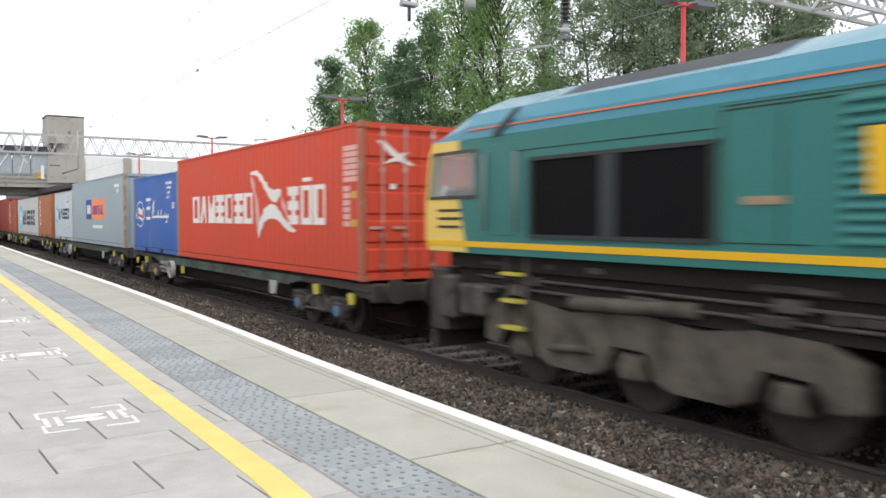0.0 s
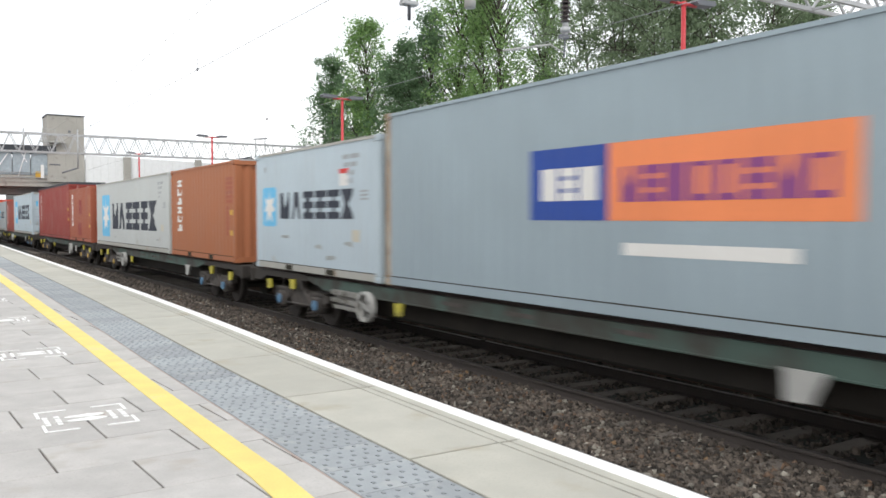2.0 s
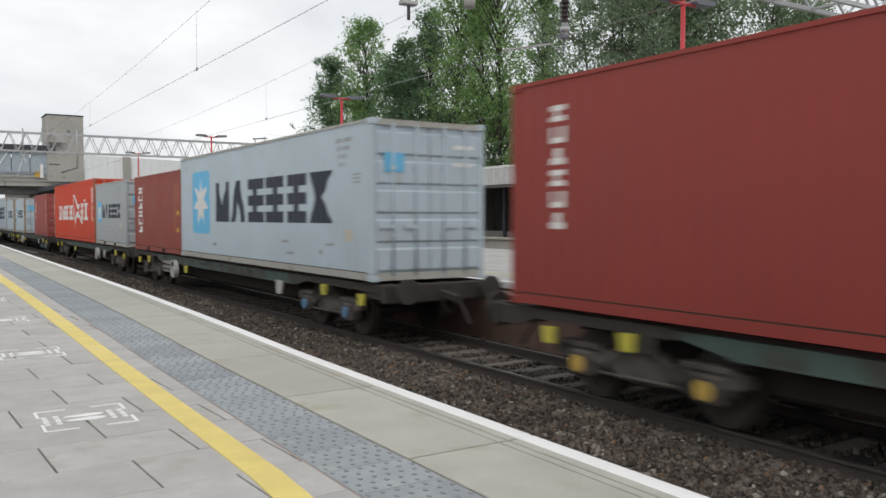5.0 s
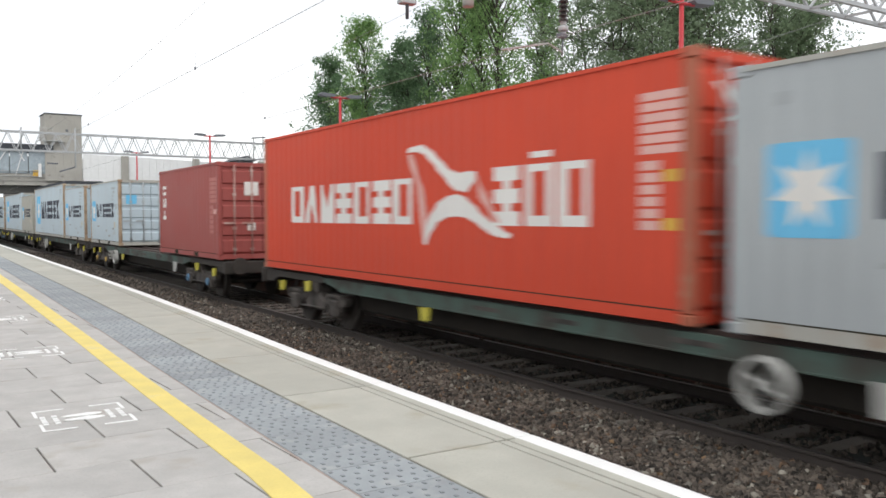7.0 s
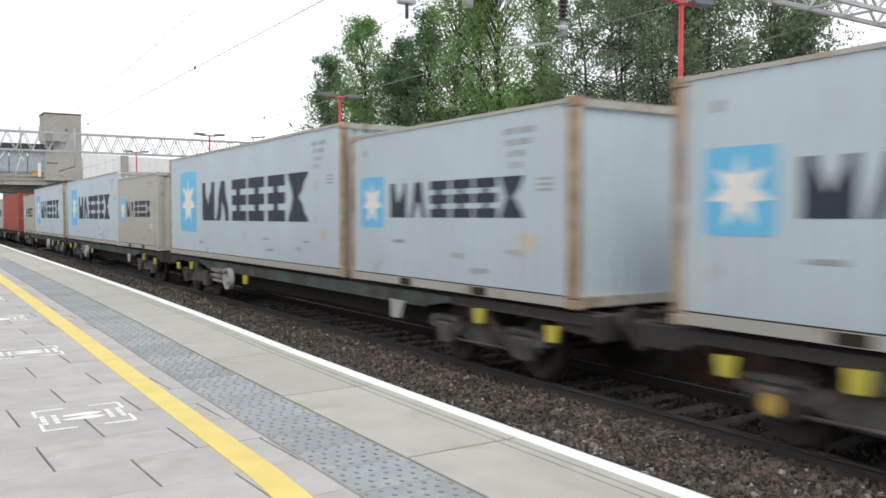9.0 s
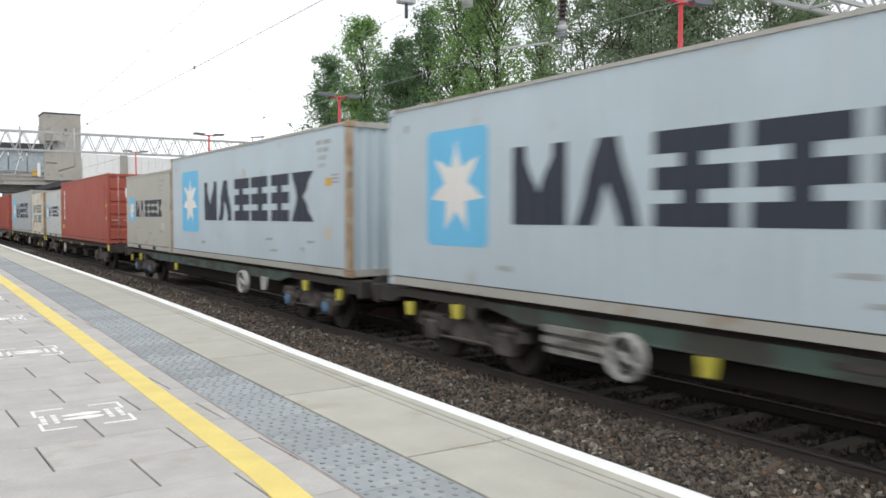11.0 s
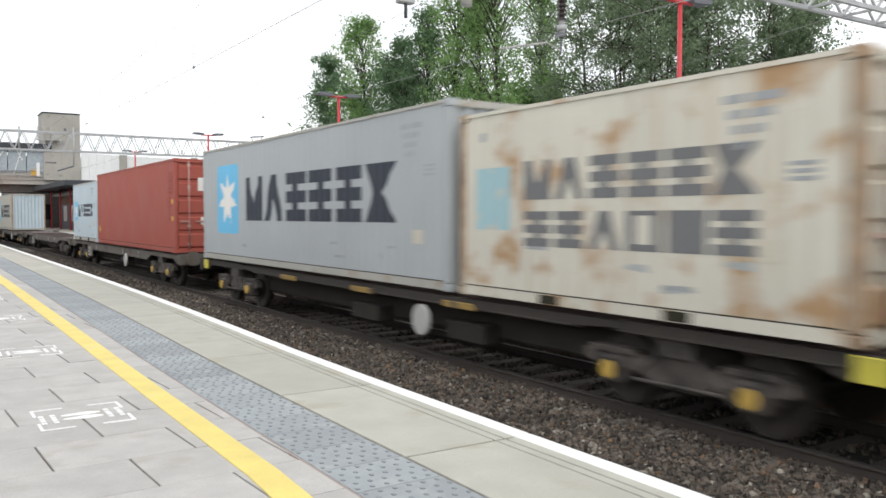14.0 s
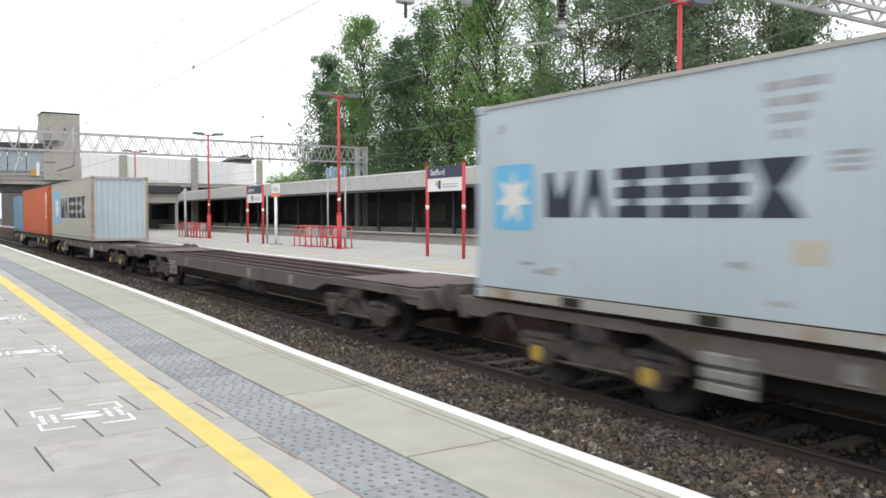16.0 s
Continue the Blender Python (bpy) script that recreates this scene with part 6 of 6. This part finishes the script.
rl.tube((11.1, 93.2, 10.5), (12.3, 93.2, 10.4), 0.04, 6).tube((11.1, 93.2, 9.9), (12.3, 93.2, 9.85), 0.04, 6)
rl.box(11.0, 13.4, 93.1, 93.7, 9.1, 9.2)
part("railing", rl, PALE_FITTING, ob, "pale railing")

ob = thing("waiting_room", "low platform building with blue panels and white window frames", "building")
part("wall", Geo().box(12.8, 16.2, 73, 92, 0.0, 3.3), LAMP_GREY, ob)
part("band", Geo().box(12.78, 16.22, 72.97, 92, 2.45, 3.2), CLAY, ob, "brown brick band under the roof")
part("roof", Geo().prism([(12.2, 3.3), (12.3, 3.5), (13.4, 3.8), (14.6, 3.9), (15.7, 3.8), (16.8, 3.5), (16.8, 3.3)], 72.4, 92.4, "y"), PALE_FITTING, ob, "pale shallow arched roof")
for x in (12.95, 14.15, 15.35):
    w = part("window", Geo().box(x, x + 0.55 if x > 15 else x + 1.15, 72.93, 72.99, 0.55, 2.25), SIGN_WHITE, ob, "white framed window")
    part("pane", Geo().box(x + 0.1, x + 0.45 if x > 15 else x + 1.1, 72.9, 72.94, 0.65, 2.15), DARK_GLASS if x > 15 or x < 13 else BLUE_DOOR, w)
part("door", Geo().box(13.75, 14.1, 72.9, 72.99, 0.05, 2.3), BLUE_DOOR, ob, "blue door")
for y in (75, 79, 83, 87):
    part("window", Geo().box(12.74, 12.8, y, y + 1.8, 0.8, 2.3), SIGN_WHITE, ob, "white framed window")
ob = thing("roof_block", "low concrete block under a dark flat roof", "building")
part("roof", Geo().box(17.0, 20.8, 76, 84, 3.36, 4.05, 0.03), ROOFING, ob)
part("wall", Geo().box(17.4, 20.7, 76.4, 84, 2.5, 3.35), CONCRETE, ob)
for x in (17.5, 20.4):
    part("column", Geo().box(x, x + 0.25, 76.5, 76.75, 0.0, 2.5, 0.01), CONCRETE, ob)
rl = Geo()
for k in range(4):
    rl.tube((17.3 + 1.1 * k, 80, 4.0), (17.3 + 1.1 * k, 80, 4.64), 0.03, 6)
rl.tube((17.3, 80, 4.64), (20.6, 80, 4.64), 0.03, 6)
part("roof_railing", rl, STEEL, ob, "grey roof railing")
ob = thing("house", "distant grey house with a dark pitched roof", "house")
part("wall", Geo().box(37.1, 39.1, 108, 114, -1.29, 8.85), LAMP_GREY, ob)
part("roof", Geo().prism([(36.6, 8.86), (38.2, 9.6), (39.4, 8.86)], 107.6, 114.4, "y"), ROOFING, ob)
part("window", Geo().box(38, 38.7, 107.95, 108.02, 6.6, 7.6), SKY_GLASS, ob)
ob = thing("station_building", "dark station building beyond the footbridge", "building")
part("wall", Geo().box(10.7, 32, 101, 130, -1.29, 4.5), SHED, ob)
for k in range(6):
    part("window", Geo().box(11.3 + 3.2 * k, 13.3 + 3.2 * k, 100.95, 101.02, 0.9, 2.6), DARK_GLASS, ob)
ob = thing("island_canopy", "dark flat canopy over the island platform", "canopy")
part("roof", Geo().box(10.7, 13.6, 74, 100, 3.85, 4.3, 0.02), ROOFING, ob)
for y in (75, 81, 87, 93):
    part("column", Geo().tube((12.2, y, 0), (12.2, y, 3.85), 0.08, 10), RED_POST, ob)
ob = thing("platform_canopy", "dark flat canopy along the near platform beyond the bridge", "canopy")
part("roof", Geo().box(-6, 2.6, 84, 130, 3.3, 3.6), ROOFING, ob)
for y in (86, 96, 106):
    part("column", Geo().box(-1.1, -0.9, y, y + 0.2, 0.0, 3.3), STEEL, ob)

# ---- trees behind the far shed ----
def tree(name, label, x, y, height, spread, leaf, seed, leaves=9000, size=0.17, base=0.16, columnar=False, stems=1, droop=0.0):
    """A tree of tapered limbs with a crown of many small leaves in clumps."""
    r = np.random.RandomState(seed)
    ob = thing(name, label, "tree", "trees behind the station", pose(x, y, -1.29))
    tr = Geo()
    tips = []
    for s in range(stems):
        lean = r.uniform(-0.09, 0.09, 2) * (1.8 if stems > 1 else 0.6)
        root = Vector((r.uniform(-0.8, 0.8) * (stems > 1), r.uniform(-1.6, 1.6) * (stems > 1), 0))
        last, n = root, 7
        rad = (0.0085 if stems == 1 else 0.013) * height / (1 + 0.25 * (stems - 1))
        pts = [root]
        for k in range(1, n + 1):
            p = root + Vector((lean[0] * height * k / n + r.normal(0, 0.12), lean[1] * height * k / n + r.normal(0, 0.12), height * 0.95 * k / n))
            tr.tube(last, p, rad * (1 - (k - 1) / (n + 0.5)), 7, rad * (1 - k / (n + 0.5)), False)
            last = p
            pts.append(p)
        for b in range((110 if columnar else 75 if stems == 1 else 64) // stems + 8):
            f = base + (0.99 - base) * r.rand() ** 0.85
            i = min(int(f * n), n - 1)
            p = pts[i].lerp(pts[i + 1], f * n - i)
            k = (f - base * 0.5) / (1 - base * 0.5)
            if stems > 1:
                env = (math.sin(math.pi * min(1, k)) * 0.95 + 0.14) * spread * 1.2
            else:
                env = spread * (0.2 + 1.15 * max(0.0, 1 - k ** 2.6) ** 0.62) * (0.6 + 0.4 * min(1, k / 0.25))
            a = r.uniform(0, 2 * math.pi)
            rise = r.uniform(0.9, 2.0) if columnar else r.uniform(0.05, 0.8)
            d = Vector((math.cos(a), math.sin(a), rise)).normalized()
            ln = env * r.uniform(0.5, 1.12) * (1.3 if columnar else 1.0)
            e = p + d * ln
            m_ = p.lerp(e, 0.5) + Vector((0, 0, 0.08 * ln))
            tr.tube(p, m_, rad * 0.26, 5, rad * 0.16, False)
            tr.tube(m_, e, rad * 0.16, 5, rad * 0.05, False)
            for q in (0.3, 0.5, 0.68, 0.85, 1.0):
                for _ in range(3):
                    c_ = p.lerp(e, q) + Vector(r.normal(0, 0.16 * ln, 3))
                    if not columnar and droop:
                        c_.z -= abs(r.normal(0, droop))
                    if noise.noise(Vector((c_.x, c_.y, c_.z * 0.7)) * 0.75 + Vector((seed * 7.3, 0, 0))) > -0.07:
                        tips.append((c_, r.uniform(0.2, 0.5)))
    part("trunk", tr, BARK, ob)
    c = np.array([t[0] for t in tips])
    s_ = np.array([t[1] for t in tips])
    w = s_ ** 1.5
    pick = r.choice(len(c), leaves, p=w / w.sum())
    pos = c[pick] + r.normal(0, 1, (leaves, 3)) * s_[pick][:, None] * np.array([0.62, 0.62, 0.55])
    u = r.normal(size=(leaves, 3))
    u /= np.linalg.norm(u, axis=1, keepdims=True)
    v = np.cross(u, r.normal(size=(leaves, 3)))
    v /= np.linalg.norm(v, axis=1, keepdims=True)
    sz = size * r.uniform(0.6, 1.3, (leaves, 1))
    quad = np.stack([pos - u * sz, pos + v * sz * 0.55, pos + u * sz, pos - v * sz * 0.55], 1).reshape(-1, 3)
    part("crown", mesh_np("crown", quad, np.arange(leaves * 4).reshape(-1, 4), leaf), None, ob)
    return ob


DROOP, TALL = "tall drooping dark green birch tree", "tall narrow bright green poplar tree"
WILLOW, GAP = "broad grey-green willow tree with bare lower stems", "dark green tree filling the gap behind the poplars"
tree("birch_tree", DROOP, 36, 76.6, 20.2, 2.7, LEAF_C, 11, 16800, 0.125, 0.03, False, 1, 0.9)
tree("birch_tree", DROOP, 36.5, 79.6, 14.5, 2.2, LEAF_C, 13, 10400, 0.125, 0.03, False, 1, 0.9)
tree("poplar_tree", TALL, 36, 67.9, 21.5, 2.8, LEAF_A, 12, 18000, 0.118, 0.03, True)
tree("poplar_tree", TALL, 36.5, 72.2, 15.6, 2.81, LEAF_C, 33, 10800, 0.118, 0.03, True)
tree("poplar_tree", TALL, 36.5, 63.2, 16.4, 3.17, LEAF_C, 14, 12960, 0.118, 0.03, True)
tree("birch_tree", DROOP, 36.5, 60.6, 18.4, 2.91, LEAF_C, 34, 16000, 0.12, 0.03, False, 1, 0.5)
tree("poplar_tree", TALL, 36, 58.4, 20.2, 2.68, LEAF_C, 28, 13680, 0.118, 0.03, True)
tree("poplar_tree", TALL, 36, 55.0, 24.6, 3.05, LEAF_A, 15, 16000, 0.118, 0.03, True)
tree("poplar_tree", TALL, 36.8, 50.8, 20.6, 2.81, LEAF_A, 16, 11500, 0.118, 0.03, True)
tree("poplar_tree", TALL, 36, 47.9, 24.5, 2.93, LEAF_A, 17, 12000, 0.118, 0.03, True)
tree("poplar_tree", TALL, 36.5, 44.2, 21.0, 2.44, LEAF_A, 35, 8640, 0.118, 0.03, True)
tree("shrub_tree", "low bright green bushy tree", 35.5, 43.4, 12.6, 2.91, LEAF_A, 18, 13600, 0.12, 0.03)
tree("shrub_tree", "low bright green bushy tree", 35.5, 41.4, 12.2, 2.69, LEAF_A, 36, 12000, 0.12, 0.03)
tree("willow_tree", WILLOW, 37, 38.0, 19.0, 4.0, LEAF_B, 19, 27000, 0.094, 0.1, False, 3, 0.3)
tree("willow_tree", WILLOW, 36.2, 34.2, 18.6, 4.0, LEAF_B, 37, 23000, 0.094, 0.16, False, 4, 0.3)
tree("willow_tree", WILLOW, 36, 30.6, 18.6, 4.2, LEAF_B, 20, 18500, 0.094, 0.2, False, 6, 0.3)
tree("willow_tree", WILLOW, 36.5, 27.2, 17.4, 4.0, LEAF_B, 21, 28500, 0.094, 0.2, False, 5, 0.3)
tree("willow_tree", WILLOW, 37, 24.0, 13.6, 3.2, LEAF_B, 22, 22800, 0.094, 0.12, False, 4, 0.3)
tree("birch_tree", "dark green tree beyond the station roofs", 40, 92, 9.0, 3.36, LEAF_A, 23, 7200, 0.135, 0.05)
tree("birch_tree", "dark green tree beyond the station roofs", 41, 101, 7.4, 3.81, LEAF_A, 24, 7200, 0.135, 0.05)
tree("birch_tree", GAP, 40, 70, 10.0, 3.81, LEAF_C, 25, 11520, 0.135, 0.03)
tree("birch_tree", GAP, 40.5, 62, 12.0, 4.03, LEAF_C, 29, 12000, 0.135, 0.03)
tree("birch_tree", GAP, 40.5, 55, 13.0, 4.48, LEAF_C, 26, 12960, 0.135, 0.03)
tree("birch_tree", GAP, 40.5, 47, 11.0, 4.48, LEAF_C, 27, 11520, 0.13, 0.03)
tree("birch_tree", "low dark scrub behind the willow stems", 41, 33, 6.5, 4.48, LEAF_C, 31, 8640, 0.13, 0.03)
tree("birch_tree", "low dark scrub behind the willow stems", 41, 26, 5.5, 3.81, LEAF_C, 32, 7200, 0.13, 0.03)

# ---- paving pieces of the near platform ----
def strip_piece(name, geo, mat, y):
    """A piece of the edge strips, bent with them."""
    geo.v = [(x + bend(x, y + q), q, z) for x, q, z in geo.v]
    part(name, geo, mat, platform, "", pose(0, y, 0))


for i in range(-14, 60):
    y = 1.09 + 1.83 * i
    g = Geo()
    g.box(2.254, 2.853, -0.903, 0.903, -0.1, 0.0, 0.004)
    g.box(2.867, 2.923, -0.903, 0.903, -0.1, -0.001, 0.003)
    g.box(2.937, 3.112, -0.903, 0.903, -0.12, 0.0, 0.004)
    strip_piece("coping_slab", g, COPING, y)
    strip_piece("white_edge", Geo().box(3.003, 3.118, -0.909, 0.909, -0.05, 0.004, 0.004), WHITE_LINE, y)
for i in range(-34, 150):
    g = Geo()
    g.box(1.757, 2.233, -0.1955, 0.1955, -0.02, 0.0, 0.003)
    if -6 < i < 60:
        for p in range(6):
            for q in range(5):
                x, y = 1.757 + 0.034 + 0.08 * p + (0.02 if q % 2 else -0.01), -0.16 + 0.08 * q
                g.prism([(x - 0.009, y - 0.012), (x + 0.009, y - 0.012), (x + 0.009, y + 0.012), (x - 0.009, y + 0.012)], -0.001, 0.0035, "z", 1)
    strip_piece("tactile_tile", g, [TACTILE, BLISTER], 3.66 + 0.4 * i)

# slabs laid askew to the edge, cut where they meet the tactile strip
ASKEW = radians(2.9)
LONG, DEEP = 0.745, 0.557
paver = Geo().box(-LONG / 2 + 0.006, LONG / 2 - 0.006, 0.004, DEEP - 0.004, -0.03, 0.0, 0.003).mesh("paver", PAVER)
rest = Geo()
for k in range(-60, 160):
    for i in range(-32, 26):
        u, v = (-0.356 if k % 2 == 0 else 0.02) + LONG * (i + 0.5), DEEP * k
        at = Matrix.Translation((0.95, 4.63, 0)) @ Matrix.Rotation(ASKEW, 4, "Z")
        c = at @ Vector((u, v + DEEP / 2, 0))
        side_x = 1.739 + bend(1.739, c.y)
        if not (-13.5 < c.x < side_x + 0.4 and Y0 < c.y < 110):
            continue
        corners = [at @ Vector((u + a * (LONG / 2 - 0.006), v + b, 0)) for a, b in ((-1, 0.004), (1, 0.004), (1, DEEP - 0.004), (-1, DEEP - 0.004))]
        whole = max(p.x for p in corners) < side_x
        near = 2.0 < c.y < 24 and c.x > -1.6
        drop = random.uniform(-0.003, -0.0005)
        if whole and near:
            part("paver", paver, None, platform, "", at @ pose(u, v, drop, 0, random.uniform(-0.1, 0.1), 0))
            continue
        o = [(p.x, p.y) for p in corners] if whole else clip([(p.x, p.y) for p in corners], -14, side_x)
        if len(o) < 3 or max(p[0] for p in o) - min(p[0] for p in o) < 0.004:
            continue
        if near:
            part("paver", Geo().prism(o, -0.03, drop, "z"), PAVER, platform)
        else:
            rest.prism(o, -0.03, drop, "z")
tagged(part("paving_field", rest, PAVER, platform), "", "", "", "stuff")


def motions():
    """The train runs past at a steady pace, its wheels rolling."""
    for m in MOVERS:
        ob, x, y, z = m[:4]
        turn = 180 if len(m) > 4 else 0
        walk(ob, [(t, pose(x, y - gone(t), z, 0, 0, turn)) for t in range(17)])
    for ws, y, z, r, front in WHEELS:
        rows, flip = [], 1 if r < 0.5 else -1
        for k in range(0, 481):
            t = k / 30
            ang = math.degrees(gone(t) / r) % 360
            rows.append((t, pose(0, y, z, flip * ang)))
        walk(ws, rows)


motions()
